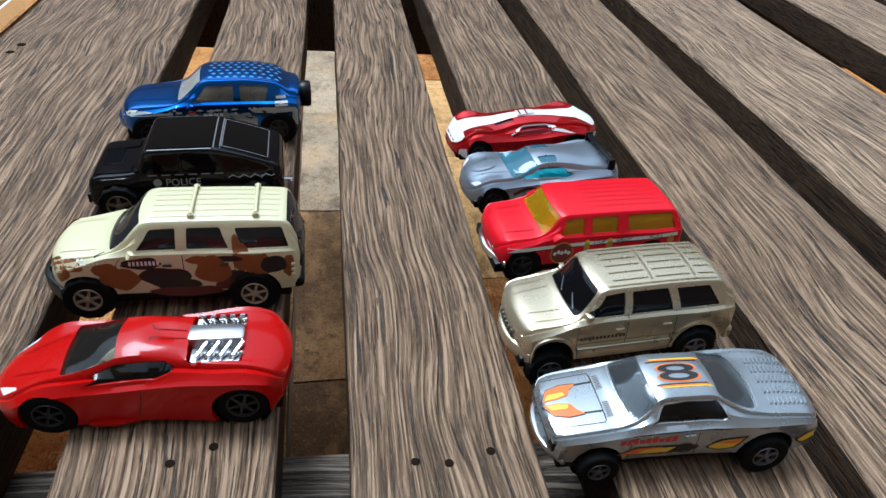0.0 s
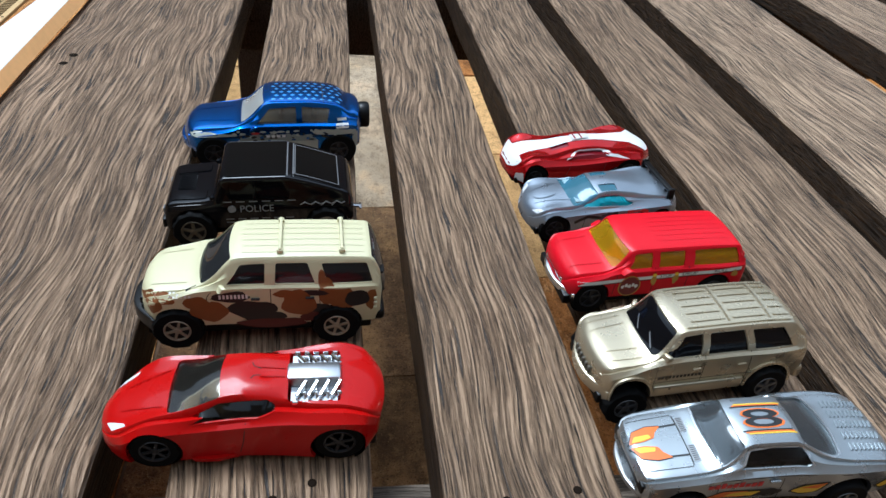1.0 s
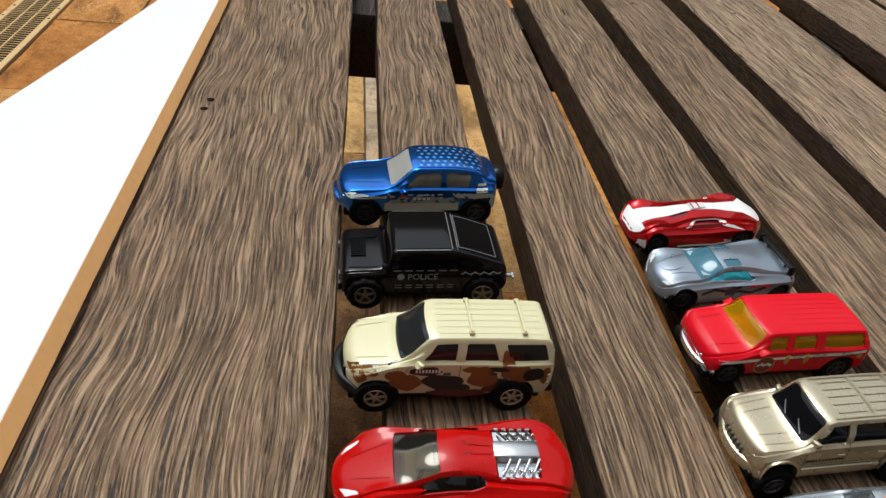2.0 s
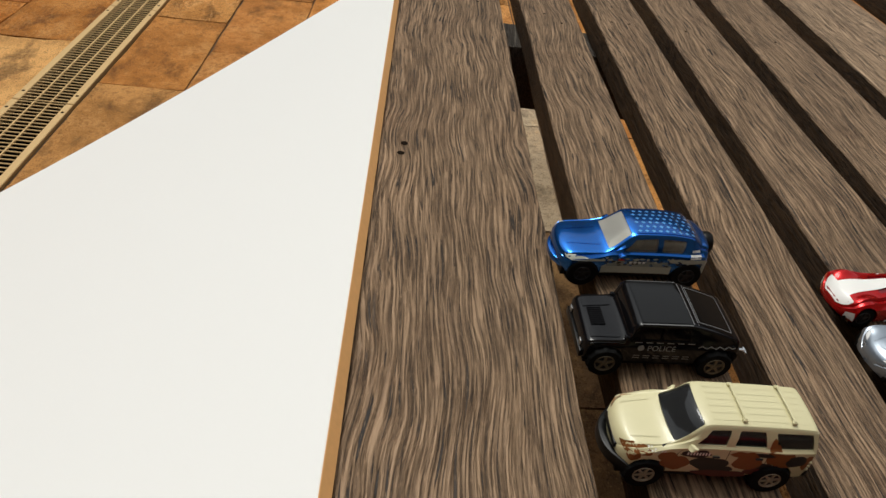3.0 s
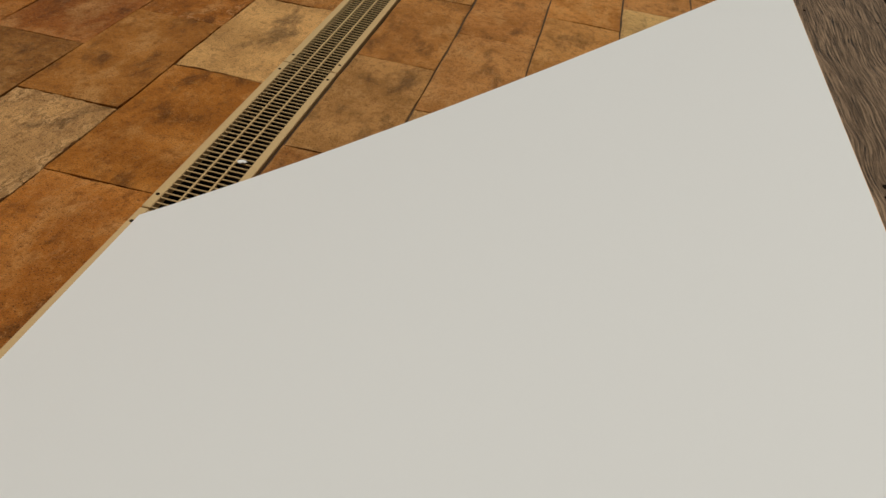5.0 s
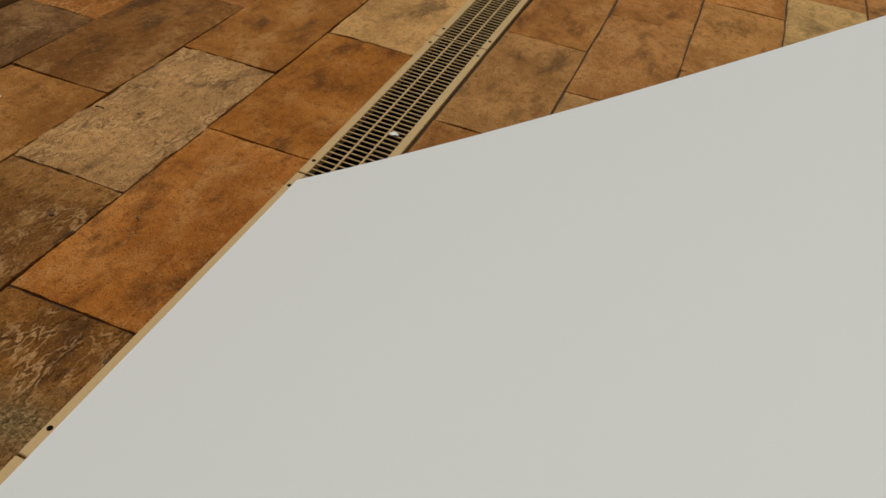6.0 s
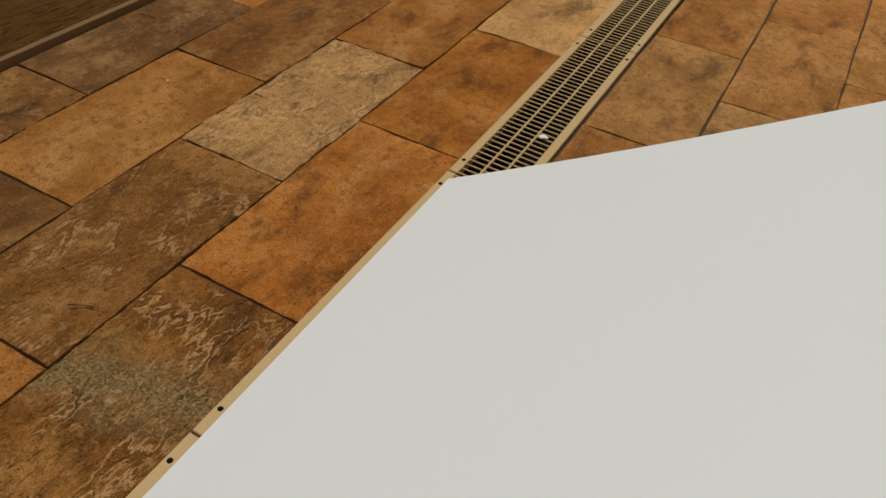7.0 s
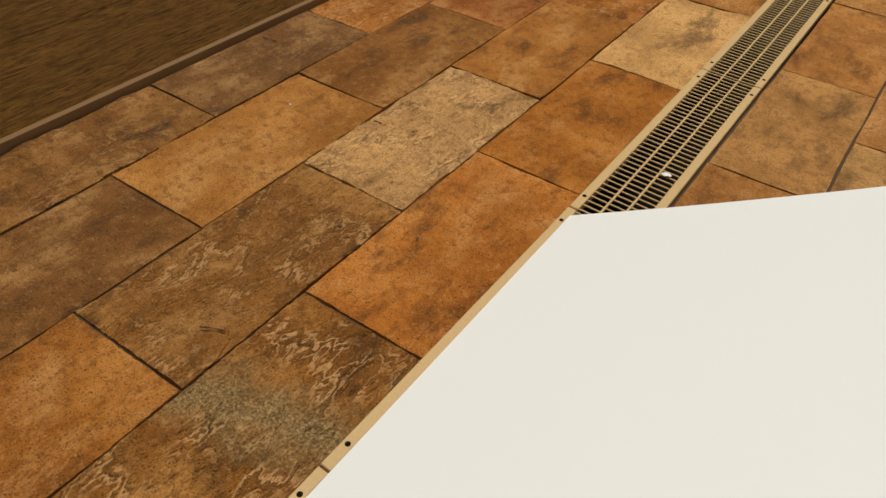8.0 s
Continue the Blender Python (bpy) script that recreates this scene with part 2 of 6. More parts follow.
BLACKP = plain("black plastic", (0.004, 0.004, 0.004), 0.35, 0.0, 0.2)
CHROME = plain("chrome", (0.82, 0.83, 0.84), 0.12, 1.0)
RIMGREY = plain("rim grey", (0.30, 0.30, 0.30), 0.35, 0.7)
RIMDARK = plain("rim dark", (0.03, 0.03, 0.032), 0.35, 0.3)
GLASSDARK = plain("black glazing", (0.004, 0.004, 0.005), 0.06, 0.0, 0.28)
DECKWOOD = wood("brown decking", (0.20, 0.092, 0.019), (0.06, 0.027, 0.006), (0.014, 0.007, 0.0015), 0.04)


# ---- mesh helpers ----
def mesh_ob(name, bm, material, parent=None, label="", angle=35):
    me = bpy.data.meshes.new(name)
    bm.normal_update()
    bm.to_mesh(me)
    bm.free()
    return ob_of(name, me, material, parent, label, angle)


def ob_of(name, me, material, parent=None, label="", angle=35):
    if material:
        me.materials.clear()
        me.materials.append(material)
    for p in me.polygons:
        p.use_smooth = True
    me.set_sharp_from_angle(angle=radians(angle))
    ob = new(name, me)
    if parent:
        ob.parent = parent
    if label:
        tagged(ob, label=label)
    return ob


def part(name, bm, material, parent, label=""):
    return mesh_ob(name, bm, material, parent, label)


def box(bm, x0, x1, y0, y1, z0, z1, bevel=0.0, segments=2):
    vs = bmesh.ops.create_cube(bm, size=1.0)["verts"]
    for v in vs:
        v.co = ((x0 + x1) / 2 + v.co.x * (x1 - x0), (y0 + y1) / 2 + v.co.y * (y1 - y0), (z0 + z1) / 2 + v.co.z * (z1 - z0))
    if bevel:
        es = list({e for v in vs for e in v.link_edges})
        bmesh.ops.bevel(bm, geom=es, offset=bevel, segments=segments, affect="EDGES", profile=0.5)
    return bm


def lathe(bm, profile, n=28, axis="y", centre=(0, 0, 0), capped=True):
    """Turn a profile of (radius, along) round an axis."""
    rings = []
    for r, a in profile:
        ring = []
        for i in range(n):
            c, s = math.cos(2 * math.pi * i / n) * r, math.sin(2 * math.pi * i / n) * r
            co = (c, a, s) if axis == "y" else (c, s, a)
            ring.append(bm.verts.new(Vector(co) + Vector(centre)))
        rings.append(ring)
    for a, b in zip(rings, rings[1:]):
        for i in range(n):
            bm.faces.new((a[i], a[(i + 1) % n], b[(i + 1) % n], b[i]))
    for ring in (rings[0], rings[-1]) if capped else ():
        if (ring[0].co - ring[n // 2].co).length > 1e-7:
            bm.faces.new(ring)
    bmesh.ops.recalc_face_normals(bm, faces=bm.faces)
    return bm


def prism(bm, poly, axis, a, b):
    """Extrude a polygon along y (poly in x, z) or z (poly in x, y)."""
    def at(p, d):
        return (p[0], d, p[1]) if axis == "y" else (p[0], p[1], d) if axis == "z" else (d, p[0], p[1])
    lo, hi = [bm.verts.new(at(p, a)) for p in poly], [bm.verts.new(at(p, b)) for p in poly]
    n = len(poly)
    fs = [bm.faces.new(lo), bm.faces.new(hi)]
    fs += [bm.faces.new((lo[i], lo[(i + 1) % n], hi[(i + 1) % n], hi[i])) for i in range(n)]
    bmesh.ops.recalc_face_normals(bm, faces=fs)
    return bm


def rounded(poly, r, n=3):
    """A polygon with its corners rounded."""
    out = []
    for i, p in enumerate(poly):
        p, a, b = Vector(p), Vector(poly[i - 1]), Vector(poly[(i + 1) % len(poly)])
        ra, rb = min(r, (a - p).length * 0.45), min(r, (b - p).length * 0.45)
        s, e = p + (a - p).normalized() * ra, p + (b - p).normalized() * rb
        for k in range(n + 1):
            t = k / n
            out.append(tuple((1 - t) ** 2 * s + 2 * t * (1 - t) * p + t * t * e))
    return out


# ---- the setting: paving, drain, threshold ----
ground_bm = bmesh.new()
box(ground_bm, -30, -0.757, -30, 30, FLOOR - 0.06, FLOOR - 0.0045)
box(ground_bm, -0.659, 30, -30, 30, FLOOR - 0.06, FLOOR - 0.0045)
box(ground_bm, -0.757, -0.659, -30, 30, FLOOR - 0.13, FLOOR - 0.09)
ground = mesh_ob("ground", ground_bm, GROUT)
tagged(ground, "dark brown mortar bed under the sandstone paving", "ground", kind="structure")
paving = tagged(new("paving"), "riven sandstone paving in orange, tan and grey tones", "paving", kind="structure")

TONES = [(0.360, 0.113, 0.015), (0.395, 0.150, 0.022), (0.323, 0.113, 0.020), (0.407, 0.184, 0.037), (0.299, 0.087, 0.015), (0.370, 0.159, 0.032)]
GREY, PALE = (0.50, 0.308, 0.145, 0.7), (0.63, 0.395, 0.175, 0.1)
LIGHTER = [(0.50, 0.235, 0.068), (0.51, 0.265, 0.088), (0.46, 0.215, 0.066), (0.53, 0.245, 0.064), (0.48, 0.24, 0.082)]


def terrace(x, y, sx, sy, step, seed):
    """Height of split stone that breaks off in thin layers."""
    n = noise.fractal(Vector((x * sx + seed * 7.3, y * sy, seed * 1.9)), 0.9, 2.0, 4) * 2.4
    t = min(1.0, max(0.0, (n - math.floor(n) - 0.72) / 0.28))
    return step * (math.floor(n) + t * t * (3 - 2 * t))


# the courses lean a little to the west, and their cross joints rise to the east
LEAN, SKEW = 0.008, 0.040


def paver_mesh(w, h, seed, split=None):
    rnd = random.Random(seed)
    bm = bmesh.new()
    nx, ny = (46, 96) if split else (4, 7)
    grid = [[None] * (ny + 1) for _ in range(nx + 1)]
    for i in range(nx + 1):
        for j in range(ny + 1):
            edge = i in (0, nx) or j in (0, ny)
            rough = 0.0004 if split else 0.0012
            jx = rnd.uniform(-rough, rough) if edge else 0
            jy = rnd.uniform(-rough, rough) if edge else 0
            z = rnd.uniform(-0.0007, 0.0007) - (0.0010 if edge else 0)
            if split:
                z = rnd.uniform(-0.00012, 0.00012) + max(-0.0028, terrace(w * i / nx, h * j / ny, *split, seed)) - (0.0006 if edge else 0)
            grid[i][j] = bm.verts.new((-w / 2 + w * i / nx + jx, -h / 2 + h * j / ny + jy, z))
    for i in range(nx):
        for j in range(ny):
            bm.faces.new((grid[i][j], grid[i + 1][j], grid[i + 1][j + 1], grid[i][j + 1]))
    for v in bm.verts:
        v.co = (v.co.x - LEAN * v.co.y, v.co.y + SKEW * v.co.x, v.co.z)
    rim = [grid[i][0] for i in range(nx + 1)] + [grid[nx][j] for j in range(1, ny + 1)] + [grid[i][ny] for i in range(nx - 1, -1, -1)] + [grid[0][j] for j in range(ny - 1, 0, -1)]
    low = [bm.verts.new((v.co.x, v.co.y, -0.03)) for v in rim]
    for i in range(len(rim)):
        k = (i + 1) % len(rim)
        bm.faces.new((rim[i], low[i], low[k], rim[k]))
    bmesh.ops.recalc_face_normals(bm, faces=bm.faces)
    me = bpy.data.meshes.new("paver")
    bm.to_mesh(me)
    bm.free()
    me.materials.append(STONE)
    for p in me.polygons:
        p.use_smooth = True
    me.set_sharp_from_angle(angle=radians(30))
    return me


# columns of pavers: left edge, width, where a cross joint falls
COLUMNS = [(-1.4210, 0.1475, 0.5920), (-1.2710, 0.1735, 0.7665), (-1.0955, 0.1695, 0.6000), (-0.9240, 0.1620, 0.7765),
           (-0.6535, 0.1535, 0.966), (-0.4965, 0.1625, 1.1600), (-0.3310, 0.1680, 1.3480), (-0.1595, 0.165, 1.155), (0.0095, 0.165, 0.979),
           (0.178, 0.165, 0.806), (0.3465, 0.165, 0.979), (0.515, 0.165, 0.806), (0.6835, 0.165, 0.979)]
COLUMNS += [(0.852 + 0.1685 * i, 0.165, 0.979 - 0.173 * (i % 2 == 0)) for i in range(8)]
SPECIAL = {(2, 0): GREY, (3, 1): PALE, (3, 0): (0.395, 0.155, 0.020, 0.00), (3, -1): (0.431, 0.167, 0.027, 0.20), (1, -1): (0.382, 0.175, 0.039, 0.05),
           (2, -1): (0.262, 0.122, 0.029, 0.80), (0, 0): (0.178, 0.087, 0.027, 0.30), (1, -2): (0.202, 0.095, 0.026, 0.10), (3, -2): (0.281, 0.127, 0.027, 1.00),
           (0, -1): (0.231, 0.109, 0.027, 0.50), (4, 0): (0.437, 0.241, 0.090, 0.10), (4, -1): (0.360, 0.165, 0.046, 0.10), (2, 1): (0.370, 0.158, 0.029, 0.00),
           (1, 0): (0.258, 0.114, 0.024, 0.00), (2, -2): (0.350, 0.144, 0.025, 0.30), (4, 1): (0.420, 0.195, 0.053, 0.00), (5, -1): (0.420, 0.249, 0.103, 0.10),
           # Columns 7, 8: under-table shade, and daylight beyond, are put into the tones.
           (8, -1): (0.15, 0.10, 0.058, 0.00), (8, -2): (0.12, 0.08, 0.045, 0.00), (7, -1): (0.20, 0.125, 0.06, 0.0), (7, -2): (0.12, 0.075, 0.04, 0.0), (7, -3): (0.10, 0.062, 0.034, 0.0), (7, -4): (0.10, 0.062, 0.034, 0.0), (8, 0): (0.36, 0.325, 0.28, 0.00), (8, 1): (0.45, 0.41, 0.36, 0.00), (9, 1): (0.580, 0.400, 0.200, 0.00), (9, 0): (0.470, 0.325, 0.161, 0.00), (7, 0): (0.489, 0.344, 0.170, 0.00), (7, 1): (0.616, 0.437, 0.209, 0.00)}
PITCH = 0.3475
# pavers whose face is split in layers: how fine across and along, and the step's height
SPLIT = {(2, 0): (26, 20, 0.0016), (3, -2): (75, 60, 0.0010), (2, -1): (22, 7, 0.0015), (0, -1): (9, 26, 0.0015), (2, -2): (16, 12, 0.0012), (3, -1): (30, 24, 0.0008), (1, -1): (18, 16, 0.0008), (3, 1): (18, 10, 0.0010)}
variants = {}
rnd = random.Random(5)
for c, (x0, w, joint) in enumerate(COLUMNS):
    for k in range(-6, 6):
        split = SPLIT.get((c, k))
        key = (c, k) if split else (round(w, 4), (c + k) % 3)
        if key not in variants:
            variants[key] = paver_mesh(w - 0.0008, PITCH - 0.0034, c * 31 + k, split)
        stone = new("paver", variants[key])
        if (c, k) == (3, -2):
            variants[key].materials[0] = STAINED
        stone.parent = paving
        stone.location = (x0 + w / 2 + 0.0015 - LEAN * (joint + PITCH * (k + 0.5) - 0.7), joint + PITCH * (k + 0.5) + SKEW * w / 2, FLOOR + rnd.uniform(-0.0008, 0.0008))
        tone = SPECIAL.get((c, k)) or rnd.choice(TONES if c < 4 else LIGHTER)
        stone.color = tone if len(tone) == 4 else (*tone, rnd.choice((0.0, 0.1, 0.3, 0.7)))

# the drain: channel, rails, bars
# The channel's shade comes from its near-black colour, not from its depth alone.
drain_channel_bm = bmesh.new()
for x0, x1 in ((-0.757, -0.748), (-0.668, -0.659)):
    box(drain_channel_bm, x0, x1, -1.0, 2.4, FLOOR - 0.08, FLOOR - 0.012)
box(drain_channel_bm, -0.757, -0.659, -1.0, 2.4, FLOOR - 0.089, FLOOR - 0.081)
drain_channel = tagged(mesh_ob("drain_channel", drain_channel_bm, DARK), "drain channel sunk between the pavers, its shade painted near-black", "drain", kind="structure")
SEAMS = [0.2835 + 0.4665 * k for k in range(-2, 5)]
bar_bm = box(bmesh.new(), -0.0385, 0.0385, -0.0012, 0.0012, -0.0022, 0.0, 0.0006, 1)
bar_me = bpy.data.meshes.new("bar")
bar_bm.to_mesh(bar_me)
bar_bm.free()
bar_me.materials.append(GRATE)


def drain_grate(y0, y1):
    grate = tagged(new("drain_grate"), "beige plastic slotted drain grate set flush in the paving", "drain grate", "drain grates")
    grate.location = (-0.7085 - LEAN * ((y0 + y1) / 2 - 0.7), (y0 + y1) / 2, FLOOR + 0.0015)
    grate.rotation_euler = (0, 0, math.atan(LEAN))
    half = (y1 - y0) / 2 - 0.0012
    for side in (-1, 1):
        bm = bmesh.new()
        box(bm, min(side * 0.0385, side * 0.0515), max(side * 0.0385, side * 0.0515), -half, half, -0.012, 0.0006, 0.001, 1)
        part("side_rail", bm, GRATE, grate)
        for end in (-1, 1):
            bm = lathe(bmesh.new(), [(0.0001, 0.0014), (0.0016, 0.0014), (0.0026, 0.0010), (0.0030, 0.0006), (0.0030, -0.002)], 12, "z", (side * 0.0452, end * (half - 0.03), 0))
            part("screw", bm, DARK, grate, "dark countersunk screw")
    for x in (-0.0128, 0.0128):
        bm = box(bmesh.new(), x - 0.0016, x + 0.0016, -half, half, -0.0035, 0.0003, 0.0006, 1)
        part("rib", bm, GRATE, grate)
    n = 41
    for i in range(n):
        bar = new("bar", bar_me)
        bar.parent = grate
        bar.location = (0, -half + 0.003 + (2 * half - 0.006) * i / (n - 1), 0)
    return grate


for y0, y1 in zip(SEAMS, SEAMS[1:]):
    drain_grate(y0, y1)

# threshold and the boards beyond it
sill_bm = bmesh.new()
box(sill_bm, -1.4340, -1.4225, -1.2, 2.6, FLOOR - 0.02, FLOOR + 0.011, 0.0012, 2)
tagged(mesh_ob("trim", sill_bm, plain("threshold brown", (0.22, 0.12, 0.05), 0.7, 0.0, 0.15)), "brown-beige threshold strip along the paving", "threshold", kind="structure")
deck = tagged(new("deck"), "dark brown mottled timber boards beyond the threshold", "deck", kind="structure")
for i in range(6):
    bm = box(bmesh.new(), -1.4345 - 0.26 * (i + 1), -1.437 - 0.26 * i, -1.2, 2.6, FLOOR - 0.02, FLOOR + 0.004, 0.0015, 1)
    part("board", bm, DECKWOOD, deck)


# ---- plain unseen walls, added to block light and darken reflections ----
BLOCKER = plain("light blocker brown", (0.20, 0.15, 0.11), 0.85)
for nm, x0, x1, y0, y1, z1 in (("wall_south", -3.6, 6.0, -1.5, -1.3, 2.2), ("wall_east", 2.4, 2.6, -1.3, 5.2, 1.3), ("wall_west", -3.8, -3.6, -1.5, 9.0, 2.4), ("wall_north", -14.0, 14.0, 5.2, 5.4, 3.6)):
    tagged(mesh_ob(nm, box(bmesh.new(), x0, x1, y0, y1, FLOOR - 0.05, z1), BLOCKER), "plain dark unseen wall added to block light", "wall", kind="structure")


# ---- the slatted table ----
def slat_bm(x0, x1, y0, y1, z0, z1, seed, wobble=0.0005, taper=0.0):
    """A worn plank with wavering edges along y."""
    bm = bmesh.new()
    n, r = 64, 0.0016
    ring = [(x0 + r, z0), (x1 - r, z0), (x1, z0 + r), (x1, z1 - r), (x1 - r * 0.35, z1 - r * 0.3), (x1 - r * 1.3, z1), ((x0 + x1) / 2, z1), (x0 + r * 1.3, z1), (x0 + r * 0.35, z1 - r * 0.3), (x0, z1 - r), (x0, z0 + r)]
    rings = []
    for j in range(n + 1):
        y = y0 + (y1 - y0) * j / n
        row = []
        for x, z in ring:
            s = 1 if x > (x0 + x1) / 2 else -1
            dx = wobble * 2 * noise.noise((y * 22, seed * 3.7, s * 9.0))
            dz = wobble * 1.2 * noise.noise((y * 30, seed * 5.1, x * 40))
            if z < (z0 + z1) / 2 or (z == z1 and abs(x - (x0 + x1) / 2) < 1e-6):
                dz = 0
            row.append(bm.verts.new((x + dx + taper * (y - 0.4), y, z + dz)))
        rings.append(row)
    m = len(ring)
    for a, b in zip(rings, rings[1:]):
        for i in range(m):
            bm.faces.new((a[i], a[(i + 1) % m], b[(i + 1) % m], b[i]))
    bm.faces.new(rings[0])
    bm.faces.new(rings[-1])
    bmesh.ops.recalc_face_normals(bm, faces=bm.faces)
    return bm


table = tagged(new("slatted_table"), "low weathered hardwood table with open slats", "table")
TH = 0.022
SLATS = [(-0.1125, -0.0245, 0), (-0.0065, 0.0400, 0), (0.0570, 0.1010, 0), (0.1170, 0.1690, 0), (0.1830, 0.2430, 0.018), (0.2650, 0.3570, 0.02), (0.4070, 0.4900, 0.02), (0.5100, 0.5900, 0)]
for i, (x0, x1, taper) in enumerate(SLATS):
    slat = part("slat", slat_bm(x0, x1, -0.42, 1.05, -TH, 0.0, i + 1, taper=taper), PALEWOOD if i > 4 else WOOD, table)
    slat.data.materials.append(SHADEDSIDE)
    # Sides and undersides take the timber that carries the gap shade.
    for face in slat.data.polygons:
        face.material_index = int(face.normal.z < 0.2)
for y0, y1 in ((0.160, 0.207), (0.668, 0.722), (-0.36, -0.31)):
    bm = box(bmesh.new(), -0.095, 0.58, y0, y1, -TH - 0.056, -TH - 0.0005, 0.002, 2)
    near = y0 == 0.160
    part("crossbeam", bm, GREYBEAM if near else BEAM, table, "cracked grey crossbeam" if near else "crossbeam darkened for under-table shade")
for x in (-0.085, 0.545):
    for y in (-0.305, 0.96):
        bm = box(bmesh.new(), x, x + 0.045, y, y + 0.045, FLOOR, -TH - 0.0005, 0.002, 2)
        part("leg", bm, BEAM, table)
for x, y in ((0.0263, 0.192), (0.0175, 0.188), (0.0717, 0.1846), (0.0794, 0.1837), (0.0897, 0.1864), (-0.062, 0.190), (0.138, 0.185), (0.208, 0.19),
             (-0.100, 0.694), (-0.044, 0.70), (0.0244, 0.672), (0.012, 0.69), (0.07, 0.69), (0.085, 0.69), (0.135, 0.69), (0.215, 0.69), (0.31, 0.69), (-0.0975, 0.436), (-0.0960, 0.447)):
    r = 1.9 if x < -0.095 and y < 0.6 else 1.0
    bm = lathe(bmesh.new(), [(0.0011 * r, -0.004), (0.0011 * r, 0.0002), (0.0008 * r, 0.0003), (0.00001, 0.0003)], 9, "z", (x, y, 0))
    part("nail", bm, DARK, table, "sunken dark nail hole")

# ---- the white panel leaning on the table ----
panel = tagged(new("white_panel"), "white melamine fibreboard panel leaning from the drain onto the table edge", "panel")


def panel_parts():
    th, sag = 0.0066, 0.0085
    top_x, top_z, bot_x, bot_z = -0.1124, 0.0083, -0.7440, FLOOR + 0.0085
    along = Vector((top_x - bot_x, 0, top_z - bot_z)).normalized()
    down = Vector((along.z, 0, -along.x))
    corners = [Vector((top_x, -0.45, top_z)), Vector((top_x - 0.001, 0.750, top_z)), Vector((bot_x - 0.003, 0.726, bot_z)), Vector((bot_x + 0.012, -0.45, bot_z))]

    def sheet(depth0, depth1, n, chipped):
        """A slab of the sagging panel between two depths, in n strips along y and twelve down the slope."""
        bm, m = bmesh.new(), 12
        layers = []
        for depth in (depth0, depth1):
            grid = []
            for j in range(n + 1):
                a, b = corners[0].lerp(corners[1], j / n), corners[3].lerp(corners[2], j / n)
                row = []
                for i in range(m + 1):
                    u = i / m
                    p = a.lerp(b, u) + down * (depth + sag * 4 * u * (1 - u))
                    if chipped and i == 0:
                        p += along * (0.0002 + (0.0008 * max(0, noise.noise((j * 0.7, 2.0, 0)) - 0.2) if depth > 0.003 else 0))
                    row.append(bm.verts.new(p))
                grid.append(row)
            layers.append(grid)
        top, low = layers
        for g in layers:
            for j in range(n):
                for i in range(m):
                    bm.faces.new((g[j][i], g[j][i + 1], g[j + 1][i + 1], g[j + 1][i]))
        for j in range(n):
            for i in (0, m):
                bm.faces.new((top[j][i], top[j + 1][i], low[j + 1][i], low[j][i]))
        for i in range(m):
            for j in (0, n):
                bm.faces.new((top[j][i], top[j][i + 1], low[j][i + 1], low[j][i]))
        bmesh.ops.recalc_face_normals(bm, faces=bm.faces)
        return bm
    part("facing", sheet(0.0, 0.0003, 8, False), WHITE, panel, "smooth white facing")
    part("core", sheet(0.0003, th, 90, True), FIBRE, panel, "raw tan fibreboard core with a chipped edge")


panel_parts()


# ---- bits that lie about ----
def litter(name, bm, at, turn, material, label, category):
    ob = mesh_ob(name, bm, material)
    ob.location = at
    ob.rotation_euler = (0, 0, radians(turn))
    return tagged(ob, label, category)


def twig(length, r, bend):
    bm = bmesh.new()
    n = 8
    rings = []
    for i in range(n + 1):
        u = i / n
        c = Vector(((u - 0.5) * length, bend * math.sin(u * 3.0), r))
        rr = r * (0.7 + 0.3 * math.sin(u * 9))
        rings.append([bm.verts.new(c + Vector((0, math.cos(a) * rr, math.sin(a) * rr))) for a in (math.pi * k / 3 for k in range(6))])
    for p, q in zip(rings, rings[1:]):
        for k in range(6):
            bm.faces.new((p[k], p[(k + 1) % 6], q[(k + 1) % 6], q[k]))
    bm.faces.new(rings[0])
    bm.faces.new(rings[-1])
    bmesh.ops.recalc_face_normals(bm, faces=bm.faces)
    return bm


def crumb(r, flat, seed):
    bm = bmesh.new()
    bmesh.ops.create_icosphere(bm, subdivisions=2, radius=1.0)
    for v in bm.verts:
        k = 1 + 0.45 * noise.noise(v.co * 1.7 + Vector((seed, 0, 0)))
        v.co = Vector((v.co.x * r * k, v.co.y * r * 0.75 * k, (v.co.z * flat * k) + flat * 0.8))
    return bm


LITTER_TWIGS = [(-1.3845, 0.8110, 9, 0.0291), (-0.9546, 0.3274, 26, 0.0284), (-0.9222, 0.5088, 83, 0.0279), (-1.0762, 0.7364, 5, 0.0138)]
LITTER_LEAVES = [(-1.0209, 0.7517, 0.0028), (-0.9638, 0.5336, 0.0032), (-0.7597, 0.3942, 0.0036), (-0.8751, 0.5758, 0.0026)]
LITTER_PEBBLE = (-1.2083, 0.6883)
TOP = FLOOR + 0.0017
for x, y, turn, length in LITTER_TWIGS:
    litter("twig", twig(length, 0.0012, 0.0012), (x, y, TOP), turn, TWIG, "thin brown dry twig lying on the paving", "twig")
for k, (x, y, r) in enumerate(LITTER_LEAVES):
    litter("leaf_scrap", crumb(r, 0.0007, k * 3.1), (x, y, TOP), 40 * k, LEAF, "small dark dry leaf scrap on the paving", "leaf")
litter("paper_scrap", crumb(0.0062, 0.0016, 7.0), (-0.6876, 0.8935, FLOOR + 0.0021), 30, PEBBLE, "small crumpled white scrap on the drain grate", "scrap")
litter("pebble", crumb(0.0022, 0.0012, 3.0), (*LITTER_PEBBLE, TOP), 10, PEBBLE, "small pale stone chip on the paving", "pebble")



